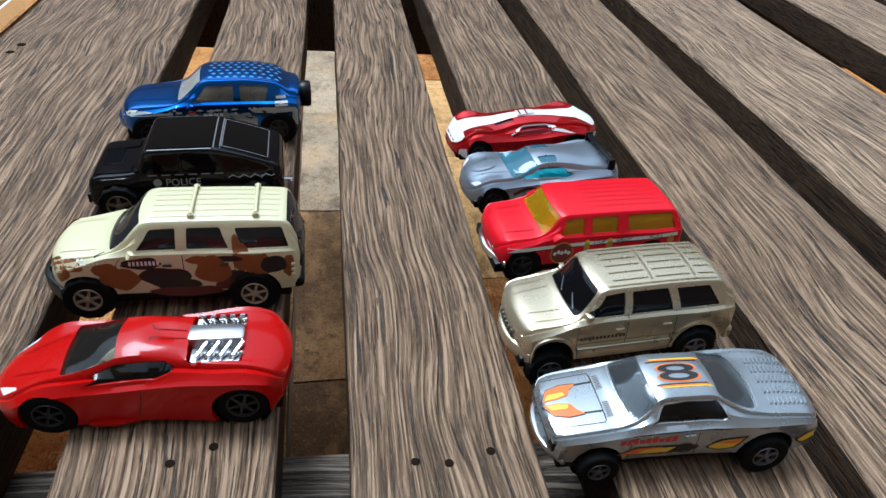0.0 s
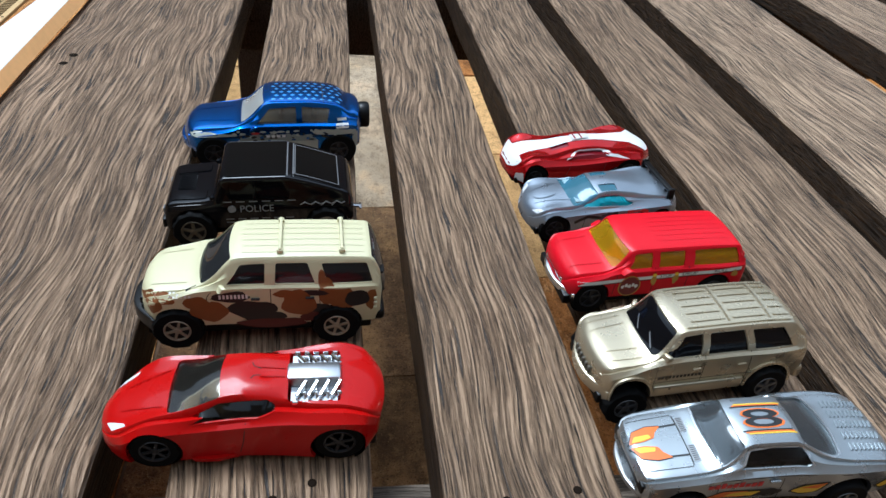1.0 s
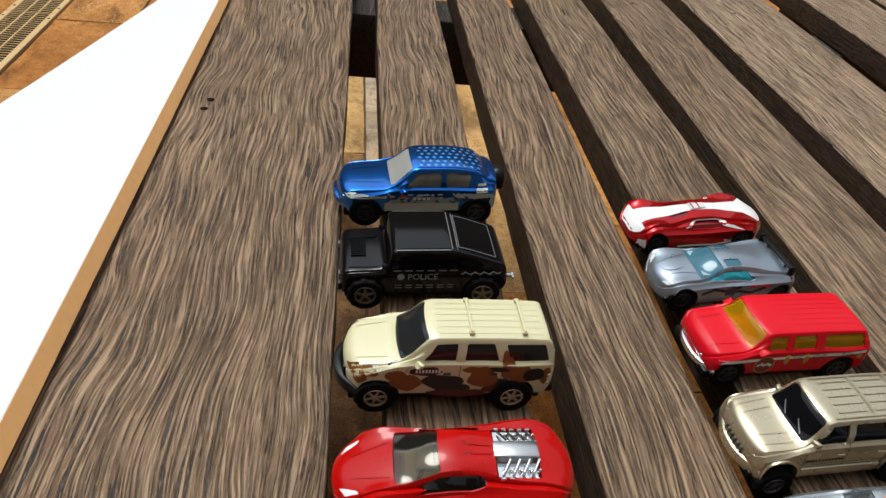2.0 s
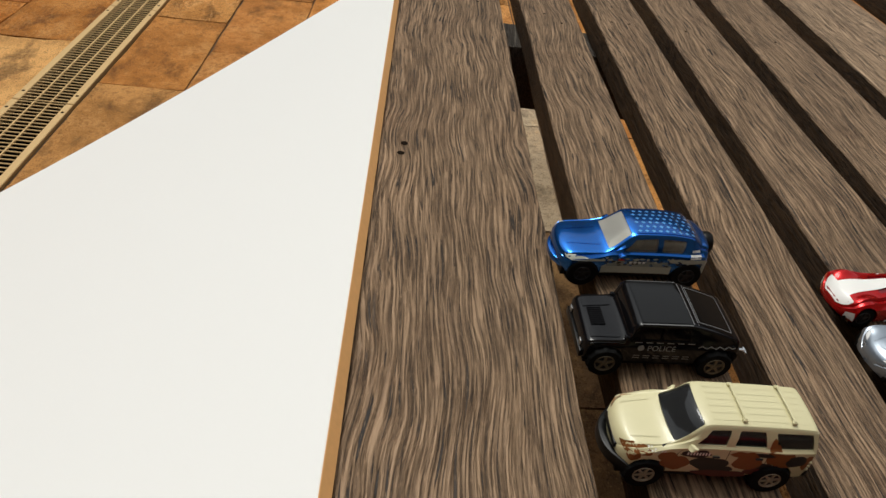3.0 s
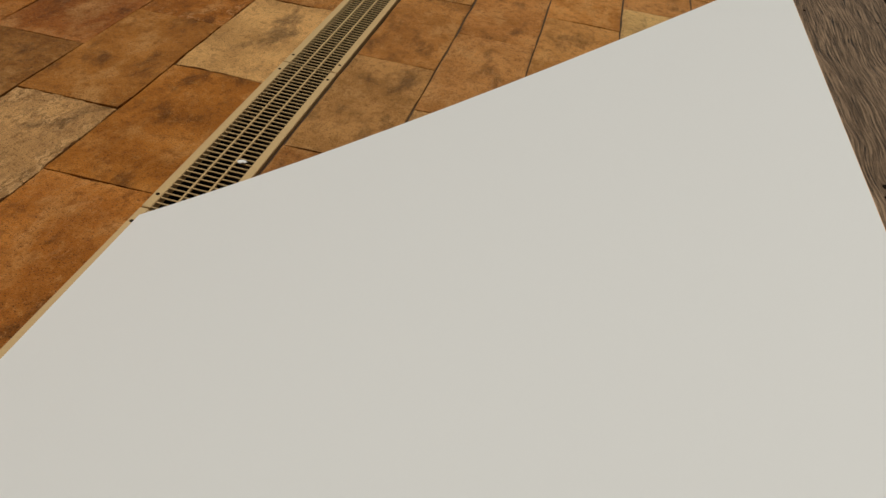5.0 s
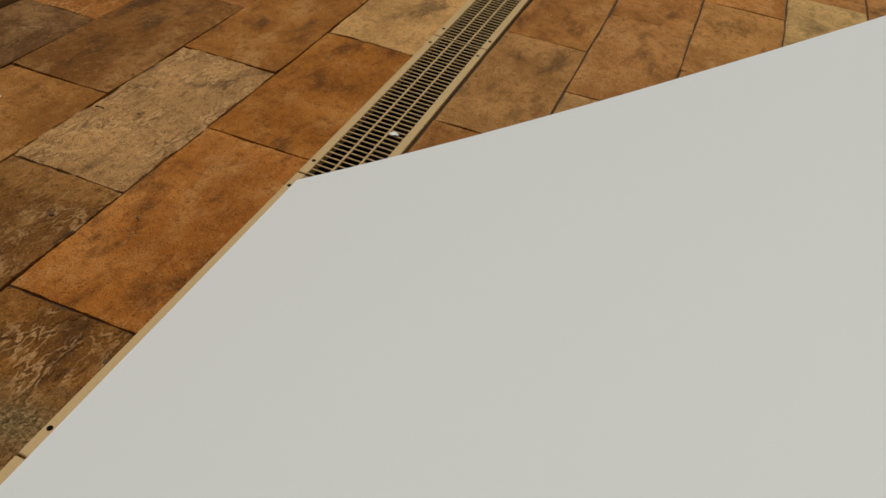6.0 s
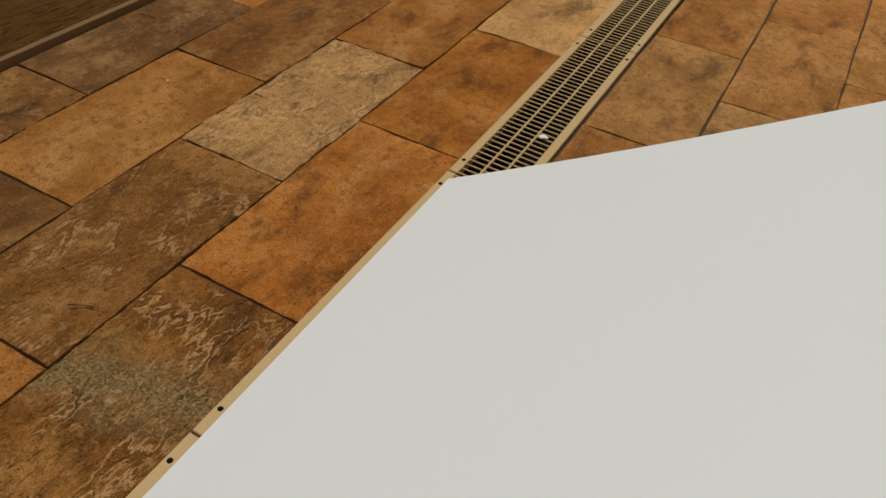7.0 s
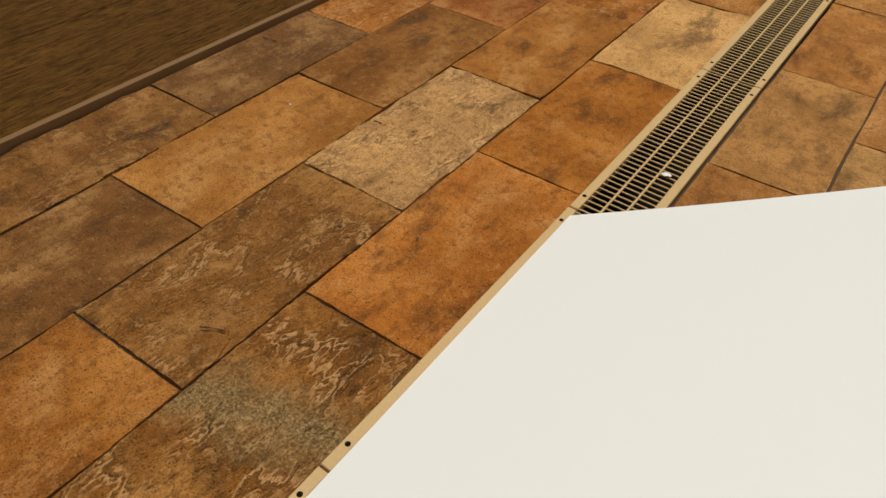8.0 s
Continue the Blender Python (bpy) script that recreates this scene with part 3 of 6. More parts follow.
# ---- toy cars ----
# A car is described in millimetres: x from the front axle towards the tail, y across, z up from the wheels' underside.
MM = 0.001


def glide(xs, ys, at):
    """Smooth interpolation that never overshoots."""
    xs, ys = np.array(xs, float), np.array(ys, float)
    h, d = np.diff(xs), np.diff(ys) / np.diff(xs)
    m = np.zeros(len(xs))
    m[0], m[-1] = d[0], d[-1]
    for i in range(1, len(xs) - 1):
        if d[i - 1] * d[i] > 0:
            w1, w2 = 2 * h[i] + h[i - 1], h[i] + 2 * h[i - 1]
            m[i] = (w1 + w2) / (w1 / d[i - 1] + w2 / d[i])
    k = np.clip(np.searchsorted(xs, at) - 1, 0, len(xs) - 2)
    t = (at - xs[k]) / h[k]
    return ((1 + 2 * t) * (1 - t) ** 2 * ys[k] + t * (1 - t) ** 2 * h[k] * m[k] + t * t * (3 - 2 * t) * ys[k + 1] + t * t * (t - 1) * h[k] * m[k + 1])


class Shape:
    """The body of a car as cross-sections: rows of x, sill, belt, top, half width, half width at the top."""

    def __init__(self, rows, corner=1.3, crown=0.5, belly=0.55, flares=(), lumps=()):
        """flares: x, length, how far the flank swells; lumps: x, |y|, length, breadth, height of a swelling of the upper skin."""
        self.rows, self.corner, self.crown, self.belly = rows, corner, crown, belly
        self.flares, self.lumps = flares, lumps
        self.cols = list(zip(*rows))

    def ring(self, x, inset=0.0):
        sill, belt, top, w, wt = (float(glide(self.cols[0], c, x)) for c in self.cols[1:])
        w += sum(a * math.exp(-((x - fx) / fl) ** 2) for fx, fl, a in self.flares)
        w, wt, top = w - inset, wt - inset, top - inset
        belt = min(belt, top - 0.3)
        r = min(self.corner, (top - belt) * 0.6, wt * 0.4)
        mid = sill + (belt - sill) * self.belly
        shoulder = min(0.5, (top - belt) * 0.2)
        half = [(0, sill), (w * 0.9, sill), (w * 0.965, sill + 0.5), (w * 0.99, (sill + mid) / 2), (w, mid), (w * 0.995, (mid + belt) / 2), (w * 0.98, belt - 0.15),
                (w * 0.96 * 0.75 + (wt + 0.4) * 0.25, belt + shoulder), ((w * 0.955 + wt) / 2, (belt + top) / 2 + 0.1), (wt + 0.02, top - r), (wt - r * 0.12, top - r * 0.5), (wt - r * 0.42, top - r * 0.14),
                (wt - r, top)]
        half += [(f * (wt - r), top + self.crown * (1 - f * f)) for f in (0.88, 0.75, 0.62, 0.49, 0.36, 0.24, 0.12, 0.0)]
        if self.lumps:
            half = half[:6] + [(y, z + sum(a * math.exp(-((x - cx) / sx) ** 2 - ((y - cy) / sy) ** 2) for cx, cy, sx, sy, a in self.lumps)) for y, z in half[6:]]
        return half

    def side(self, x, z):
        """Half width of the flank at height z."""
        pts = self.ring(x)[3:13]
        for (ya, za), (yb, zb) in zip(pts, pts[1:]):
            if za <= z <= zb and zb > za:
                return ya + (yb - ya) * (z - za) / (zb - za)
        return pts[0][0] if z < pts[0][1] else pts[-1][0]

    def over(self, x, y):
        """Height of the upper skin at y."""
        pts = self.ring(x)[6:]
        y = abs(y)
        for (ya, za), (yb, zb) in zip(pts, pts[1:]):
            if yb <= y <= ya and ya > yb:
                return za + (zb - za) * (ya - y) / (ya - yb)
        return pts[0][1]

    def solid(self, inset=0.0, step=1.0):
        x0, x1 = self.cols[0][0], self.cols[0][-1]
        n = int((x1 - x0) / step)
        bm = bmesh.new()
        rings = []
        for i in range(n + 1):
            x = x0 + inset * 0.5 + (x1 - x0 - inset) * i / n
            half = self.ring(x, inset)
            full = half + [(-y, z) for y, z in half[-2:0:-1]]
            rings.append([bm.verts.new((x, y, z)) for y, z in full])
        m = len(rings[0])
        for a, b in zip(rings, rings[1:]):
            for i in range(m):
                bm.faces.new((a[i], b[i], b[(i + 1) % m], a[(i + 1) % m]))
        bm.faces.new(rings[0])
        bm.faces.new(rings[-1])
        bmesh.ops.recalc_face_normals(bm, faces=bm.faces)
        return bm


def carve(bm, cutter, operation):
    """The boolean of two meshes, as a new mesh."""
    obs = []
    for b in (bm, cutter):
        me = bpy.data.meshes.new("carved")
        b.to_mesh(me)
        b.free()
        obs.append(new("carved", me))
    mod = obs[0].modifiers.new("carve", "BOOLEAN")
    mod.object, mod.operation, mod.solver = obs[1], operation, "EXACT"
    dg = bpy.context.evaluated_depsgraph_get()
    dg.update()
    me = bpy.data.meshes.new_from_object(obs[0].evaluated_get(dg))
    old = [o.data for o in obs]
    for o in obs:
        bpy.data.objects.remove(o)
    for d in old:
        bpy.data.meshes.remove(d)
    out = bmesh.new()
    out.from_mesh(me)
    bpy.data.meshes.remove(me)
    return out


def shrink(bm):
    for v in bm.verts:
        v.co *= MM
    return bm


def islands(bm):
    """Split a bmesh into one bmesh for each loose piece."""
    left, out = set(bm.faces), []
    while left:
        stack, piece = [next(iter(left))], set()
        left.discard(stack[0])
        while stack:
            f = stack.pop()
            piece.add(f)
            for e in f.edges:
                for g in e.link_faces:
                    if g in left:
                        left.discard(g)
                        stack.append(g)
        b = bmesh.new()
        seen = {}
        for f in sorted(piece, key=lambda f: f.index):
            vs = []
            for v in f.verts:
                if v not in seen:
                    seen[v] = b.verts.new(v.co)
                vs.append(seen[v])
            try:
                b.faces.new(vs)
            except ValueError:
                pass
        out.append(b)
    bm.free()
    return out


def flat_poly(poly, cell=1.2):
    """A filled polygon cut into strips, so that it can follow a curved skin."""
    bm = bmesh.new()
    bm.faces.new([bm.verts.new((p[0], p[1], 0)) for p in poly])
    bmesh.ops.triangulate(bm, faces=bm.faces)
    for axis in (0, 1):
        lo, hi = min(p[axis] for p in poly), max(p[axis] for p in poly)
        for k in range(1, int((hi - lo) / cell) + 1):
            co, no = [0, 0, 0], [0, 0, 0]
            co[axis], no[axis] = lo + k * cell, 1
            bmesh.ops.bisect_plane(bm, geom=bm.verts[:] + bm.edges[:] + bm.faces[:], plane_co=co, plane_no=no)
    return bm


def on_flank(shape, bm, side, lift=0.06):
    for v in bm.verts:
        x, z = v.co.x, v.co.y
        v.co = (x, side * (shape.side(x, z) + lift), z)
    bmesh.ops.recalc_face_normals(bm, faces=bm.faces)
    if bm.faces and sum(f.normal.y for f in bm.faces) * side < 0:
        bmesh.ops.reverse_faces(bm, faces=bm.faces)
    return shrink(bm)


def on_top(shape, bm, lift=0.06):
    for v in bm.verts:
        v.co.z = shape.over(v.co.x, v.co.y) + lift
    bmesh.ops.recalc_face_normals(bm, faces=bm.faces)
    if bm.faces and sum(f.normal.z for f in bm.faces) < 0:
        bmesh.ops.reverse_faces(bm, faces=bm.faces)
    return shrink(bm)


def ribbon(points, width):
    """A polyline widened into a polygon."""
    pts = [Vector(p) for p in points]
    left, right = [], []
    for i, p in enumerate(pts):
        d = (pts[min(i + 1, len(pts) - 1)] - pts[max(i - 1, 0)]).normalized()
        nrm = Vector((-d.y, d.x)) * width / 2
        left.append(tuple(p + nrm))
        right.append(tuple(p - nrm))
    return left + right[::-1]


def blob(cx, cy, rx, ry, seed, n=18, rough=0.35):
    return [(cx + rx * math.cos(a) * (1 + rough * noise.noise((math.cos(a) * 1.3, math.sin(a) * 1.3, seed * 7.3))),
             cy + ry * math.sin(a) * (1 + rough * noise.noise((math.cos(a) * 1.3 + 5, math.sin(a) * 1.3, seed * 7.3)))) for a in (2 * math.pi * i / n for i in range(n))]


def lettering(text, height):
    """The faces of a text, in millimetres, standing on the origin and centred."""
    cu = bpy.data.curves.new("letters", "FONT")
    cu.body, cu.size, cu.align_x = text, height * 1.4, "CENTER"
    cu.resolution_u = 3
    ob = new("letters", cu)
    dg = bpy.context.evaluated_depsgraph_get()
    dg.update()
    me = bpy.data.meshes.new_from_object(ob.evaluated_get(dg))
    bpy.data.objects.remove(ob)
    bpy.data.curves.remove(cu)
    bm = bmesh.new()
    bm.from_mesh(me)
    bpy.data.meshes.remove(me)
    return bm


class Car:
    def __init__(self, label, rear, yaw, paint_mat, shape, wheelbase, half=13.8, drop=0.0):
        """rear: where the outer side of the rear wheel on the -y side stands; drop: how far the front wheels hang below the slat. The nose points to -x."""
        self.root = tagged(new("toy_car"), label, "toy car", "toy cars on the table")
        c, s = math.cos(radians(yaw)), math.sin(radians(yaw))
        self.root.location = (rear[0] - (wheelbase * c + half * s) * MM, rear[1] - (wheelbase * s - half * c) * MM, -drop * MM)
        self.root.rotation_euler = (0, -math.atan2(drop, wheelbase), radians(yaw))
        self.shape, self.paint, self.wb = shape, paint_mat, wheelbase

    def body(self, sides=(), tops=(), arches=(), holes=(), glass=GLASSDARK, glass_label="black glossy window", inset=0.55, side_glass=None, cabin=None):
        """Carve windows and wheel arches; sides: polygons in x, z; tops: polygons in x, y; arches: (x, z, radius).
        cabin: x from and to, floor, material of a hollow cabin behind clear panes."""
        sh = self.shape
        deep = 3.0 if cabin else 1.0

        def flank_cut(c):
            for poly in sides:
                wt = min(sh.side(p[0], p[1]) for p in poly)
                wmax = max(sh.side(p[0], p[1]) for p in poly)
                for s in (-1, 1):
                    prism(c, poly, "y", s * (wt - deep), s * (wmax + 2))
            return c

        def top_cut(c):
            for poly, z0 in tops:
                prism(c, poly, "z", z0, 60)
            return c
        solid = sh.solid()
        if cabin:
            x0, x1, z0, lining = cabin
            solid = carve(solid, carve(sh.solid(2.2), box(bmesh.new(), x0, x1, -30, 30, z0, 60), "INTERSECT"), "DIFFERENCE")
        if sides:
            solid = carve(solid, flank_cut(bmesh.new()), "DIFFERENCE")
        if tops:
            solid = carve(solid, top_cut(bmesh.new()), "DIFFERENCE")
        cut = bmesh.new()
        for poly, z0 in holes:
            prism(cut, poly, "z", z0, 60)
        for x, z, r in arches:
            w = max(sh.side(x, z + 1), sh.side(x, z + r))
            for s in (-1, 1):
                pts = [(x + r * math.cos(a), z + r * math.sin(a)) for a in (2 * math.pi * i / 28 for i in range(28))]
                prism(cut, pts, "y", s * (w - 7.5), s * (w + 3))
        body = carve(solid, cut, "DIFFERENCE")
        self.main = part("body", shrink(body), self.paint, self.root)
        for x, z, r in arches:
            w = max(sh.side(x, z + 1), sh.side(x, z + r))
            for s in (-1, 1):
                well = lathe(bmesh.new(), [(r - 0.05, s * (w - 7.4)), (r - 0.05, s * (min(sh.side(x - r, z + 1), sh.side(x + r, z + 1), sh.side(x, z + r - 0.5)) - 1.3))], 28, "y", (x, 0, z), capped=False)
                self.add("wheel_well", well, BLACKP, "black wheel well")
        if cabin:
            def pane(poly, side, material, label):
                mid = Vector((sum(p[0] for p in poly) / len(poly), sum(p[1] for p in poly) / len(poly)))
                wide = flat_poly([tuple(mid + (Vector(p) - mid) * 1.05) for p in poly])
                bm = on_flank(sh, wide, side, -0.42) if side else on_top(sh, wide, -0.42)
                bmesh.ops.solidify(bm, geom=bm.faces[:], thickness=0.0003)
                self.add("window", bm, material, label, scaled=True)
            for poly in sides:
                for s in (-1, 1):
                    pane(poly, s, side_glass or glass, glass_label)
            for poly, z0 in tops:
                pane(poly, 0, glass, glass_label)
            half = sh.side((x0 + x1) / 2, z0 + 0.5) - 2.6
            self.add("cabin_floor", box(bmesh.new(), x0 + 0.4, x1 - 0.4, -half, half, z0 - 0.3, z0 + 0.35, 0.1, 1), lining, "moulded cabin tub")
        elif sides or tops:
            panes = carve(sh.solid(inset), top_cut(flank_cut(bmesh.new())), "INTERSECT")
            for piece in islands(panes):
                flank = side_glass and all(abs(v.co.y) > 5 for v in piece.verts)
                part("window", shrink(piece), side_glass if flank else glass, self.root, glass_label if not flank else "dark side window")
        return self

    def furnish(self, material, dash, rows, z, high, y=4.8):
        """A dashboard, a steering wheel and rows of seats in the cabin."""
        self.add("dashboard", box(bmesh.new(), dash, dash + 3.4, -y - 3.0, y + 3.0, z - 0.2, z + high * 0.42, 0.6, 2), material)
        ring = lathe(bmesh.new(), [(1.45, -0.16), (1.75, -0.16), (1.75, 0.16), (1.45, 0.16), (1.45, -0.16)], 18, "y", capped=False)
        ring.transform(Matrix.Translation((dash + 4.4, -y, z + high * 0.45)) @ Matrix.Rotation(radians(65), 4, "Z") @ Matrix.Rotation(radians(20), 4, "X"))
        self.add("steering_wheel", ring, BLACKP)
        for x in rows:
            for s in (-1, 1):
                seat = box(bmesh.new(), x - 4.6, x + 0.8, s * y - 2.9, s * y + 2.9, z, z + high * 0.24, 0.7, 2)
                back = box(bmesh.new(), -0.9, 0.9, -2.8, 2.8, 0, high * 0.72, 0.7, 2)
                back.transform(Matrix.Translation((x, s * y, z)) @ Matrix.Rotation(radians(14), 4, "Y"))
                tmp = bpy.data.meshes.new("back")
                back.to_mesh(tmp)
                back.free()
                seat.from_mesh(tmp)
                bpy.data.meshes.remove(tmp)
                self.add("seat", seat, material)

    def slim(self, across, up):
        """Make the car narrower and taller; its wheels keep their size."""
        for ob in self.root.children:
            if ob.type == "EMPTY":
                ob.location.y *= across
                continue
            for v in ob.data.vertices:
                v.co.y *= across
                if ob.name.split(".")[0] not in ("axle", "chassis", "wheel_well"):
                    v.co.z *= up
        return self

    def bow(self, *bends):
        """Curve the car in plan: each bend is x from, x to, the height it starts at, and how far the flanks swing back."""
        for ob in self.root.children:
            if ob.type == "EMPTY" or ob.name.split(".")[0] in ("axle", "chassis", "wheel_well"):
                continue
            for v in ob.data.vertices:
                x, y, z = v.co / MM
                for x0, x1, low, amount in bends:
                    mid, half = (x0 + x1) / 2, abs(x1 - x0) / 2
                    u = max(0.0, 1 - abs(x - mid) / half) if low > 0 else min(1.0, max(0.0, (x - x1) / (x0 - x1)))
                    k = min(1.0, max(0.0, (z - low) / 2.0)) if low > 0 else 1.0
                    v.co.x += amount * u * u * (3 - 2 * u) * k * min(1.3, abs(y) / 12.0) ** 2.3 * MM
        return self

    def add(self, name, bm, material, label="", parent=None, scaled=False):
        return part(name, bm if scaled else shrink(bm), material, parent or self.root, label)

    def flank(self, name, poly, material, label="", sides=(-1, 1), lift=0.06):
        for s in sides:
            self.add(name, on_flank(self.shape, flat_poly(poly), s, lift), material, label, scaled=True)

    def top(self, name, poly, material, label="", lift=0.06):
        self.add(name, on_top(self.shape, flat_poly(poly), lift), material, label, scaled=True)

    def words(self, text, x, z, height, material, label, slant=0.0, top=False, y=0.0, lift=0.07, wide=1.0):
        """wide: how far the letters are stretched along the car."""
        bm = lettering(text, height)
        for v in bm.verts:
            v.co.x *= wide
        for v in bm.verts:
            v.co.x, v.co.y = v.co.x + x + slant * v.co.y, v.co.y + (y if top else z)
        self.add("lettering", on_top(self.shape, bm, lift) if top else on_flank(self.shape, bm, -1, lift), material, label, scaled=True)

    def seams(self, lines, material, width=0.22, sides=(-1,)):
        for pts in lines:
            self.flank("panel_gap", ribbon(pts, width), material, sides=sides, lift=0.03)

    def wheels(self, rf, rr, halfwidth, width=4.6, rim=0.62, spokes=5, rim_mat=RIMGREY, label="", wide_rear=1.0, zf=None, zr=None, knobs=0.0):
        for x, r, wd, z in ((0, rf, width, zf), (self.wb, rr, width * wide_rear, zr)):
            for s in (-1, 1):
                wheel(self.root, x, s * halfwidth, z if z is not None else r, r, wd, s, rim, spokes, rim_mat, label, knobs)
            axle = lathe(bmesh.new(), [(0.6, -halfwidth), (0.6, halfwidth)], 8, "y", (x, 0, z if z is not None else r))
            self.add("axle", axle, RIMGREY)

    def chassis(self, x0, x1, z0, z1, w, material=None, label="black plastic chassis"):
        bm = box(bmesh.new(), x0, x1, -w, w, z0, z1, 0.7, 2)
        self.add("chassis", bm, material or BLACKP, label)


    def shorten(self, factor, nose=1.0, shift=0.0):
        """Shorten the car along x about its front axle, and its front overhang once more."""
        for ob in self.root.children:
            if ob.type == "EMPTY":
                ob.location.x *= factor
                continue
            for v in ob.data.vertices:
                x = v.co.x / MM
                if x < -4 and ob.name.split(".")[0] != "axle":
                    x = -4 + (x + 4) * nose
                v.co.x = x * factor * MM
        self.root.location.x += shift * MM
        return self


def wheel(root, x, y, z, r, width, side, rim, spokes, rim_mat, label, knobs=0.0):
    """A tyre and a spoked rim; the car's near side is -y. knobs: depth of a blocky tread."""
    w = new("wheel")
    w.parent = root
    w.location = (x * MM, y * MM, z * MM)
    q = width / 2
    tyre = lathe(bmesh.new(), [(r * rim * 0.96, -q * 0.7), (r * rim, -q * 0.96), (r * 0.9, -q), (r * 0.97, -q * 0.86), (r, -q * 0.55), (r, q * 0.55), (r * 0.97, q * 0.86), (r * 0.9, q), (r * rim, q * 0.96), (r * rim * 0.96, q * 0.7)], 44 if knobs else 34, capped=False)
    if knobs:
        for v in tyre.verts:
            d = math.hypot(v.co.x, v.co.z)
            if d > r * 0.93 and int((math.atan2(v.co.z, v.co.x) + 4 * math.pi) / (2 * math.pi) * 22 + (0.25 if v.co.y > 0 else 0.75)) % 2:
                v.co.x, v.co.z = v.co.x * (1 - knobs / r), v.co.z * (1 - knobs / r)
    part("tyre", shrink(tyre), RUBBER, w)
    R = r * rim
    o = side * q
    bm = lathe(bmesh.new(), [(R * 1.0, o * 0.93), (R * 0.97, o * 1.01), (R * 0.88, o * 0.98), (R * 0.84, o * 0.72)], 30, capped=False)
    for i in range(spokes):
        a = 2 * math.pi * (i + 0.25) / spokes
        b2 = bmesh.new()
        wd = R * (0.30 if spokes <= 5 else 0.22)
        pts = [(R * 0.1, -wd / 2), (R * 0.9, -wd * 0.38), (R * 0.9, wd * 0.38), (R * 0.1, wd / 2)]
        prism(b2, [(px * math.cos(a) - pz * math.sin(a), px * math.sin(a) + pz * math.cos(a)) for px, pz in pts], "y", o * 0.76, o * 0.95)
        tmp = bpy.data.meshes.new("spoke")
        b2.to_mesh(tmp)
        b2.free()
        bm.from_mesh(tmp)
        bpy.data.meshes.remove(tmp)
    lathe(bm, [(R * 0.27, o * 0.7), (R * 0.27, o * 0.98), (R * 0.16, o * 1.05), (0.0001, o * 1.05)], 14)
    part("rim", shrink(bm), rim_mat, w, label)
    back = lathe(bmesh.new(), [(0.0001, o * 0.7), (R * 0.97, o * 0.7)], 20)
    part("brake_disc", shrink(back), RIMDARK, w)
    return w


def bar3(bm, a, b, w, h):
    """A small rounded bar from a to b, w wide across and h high."""
    a, b = Vector(a), Vector(b)
    d = (b - a)
    m = Matrix.Translation((a + b) / 2) @ d.to_track_quat("X", "Z").to_matrix().to_4x4()
    t = bmesh.new()
    box(t, -d.length / 2, d.length / 2, -w / 2, w / 2, -h / 2, h / 2, min(w, h) * 0.25, 1)
    t.transform(m)
    tmp = bpy.data.meshes.new("bar3")
    t.to_mesh(tmp)
    t.free()
    bm.from_mesh(tmp)
    bpy.data.meshes.remove(tmp)
    return bm


GAP = plain("panel gap shade", (0.02, 0.018, 0.015), 0.8)
INK = plain("black print", (0.012, 0.012, 0.012), 0.45)
INKWHITE = plain("white print", (0.75, 0.74, 0.70), 0.5)
INKORANGE = plain("orange print", (0.75, 0.16, 0.015), 0.45)
INKYELLOW = plain("yellow print", (0.80, 0.52, 0.03), 0.45)
INKRED = plain("red print", (0.55, 0.03, 0.03), 0.45)
HEADLIGHT = plain("clear headlight", (0.75, 0.76, 0.76), 0.15)


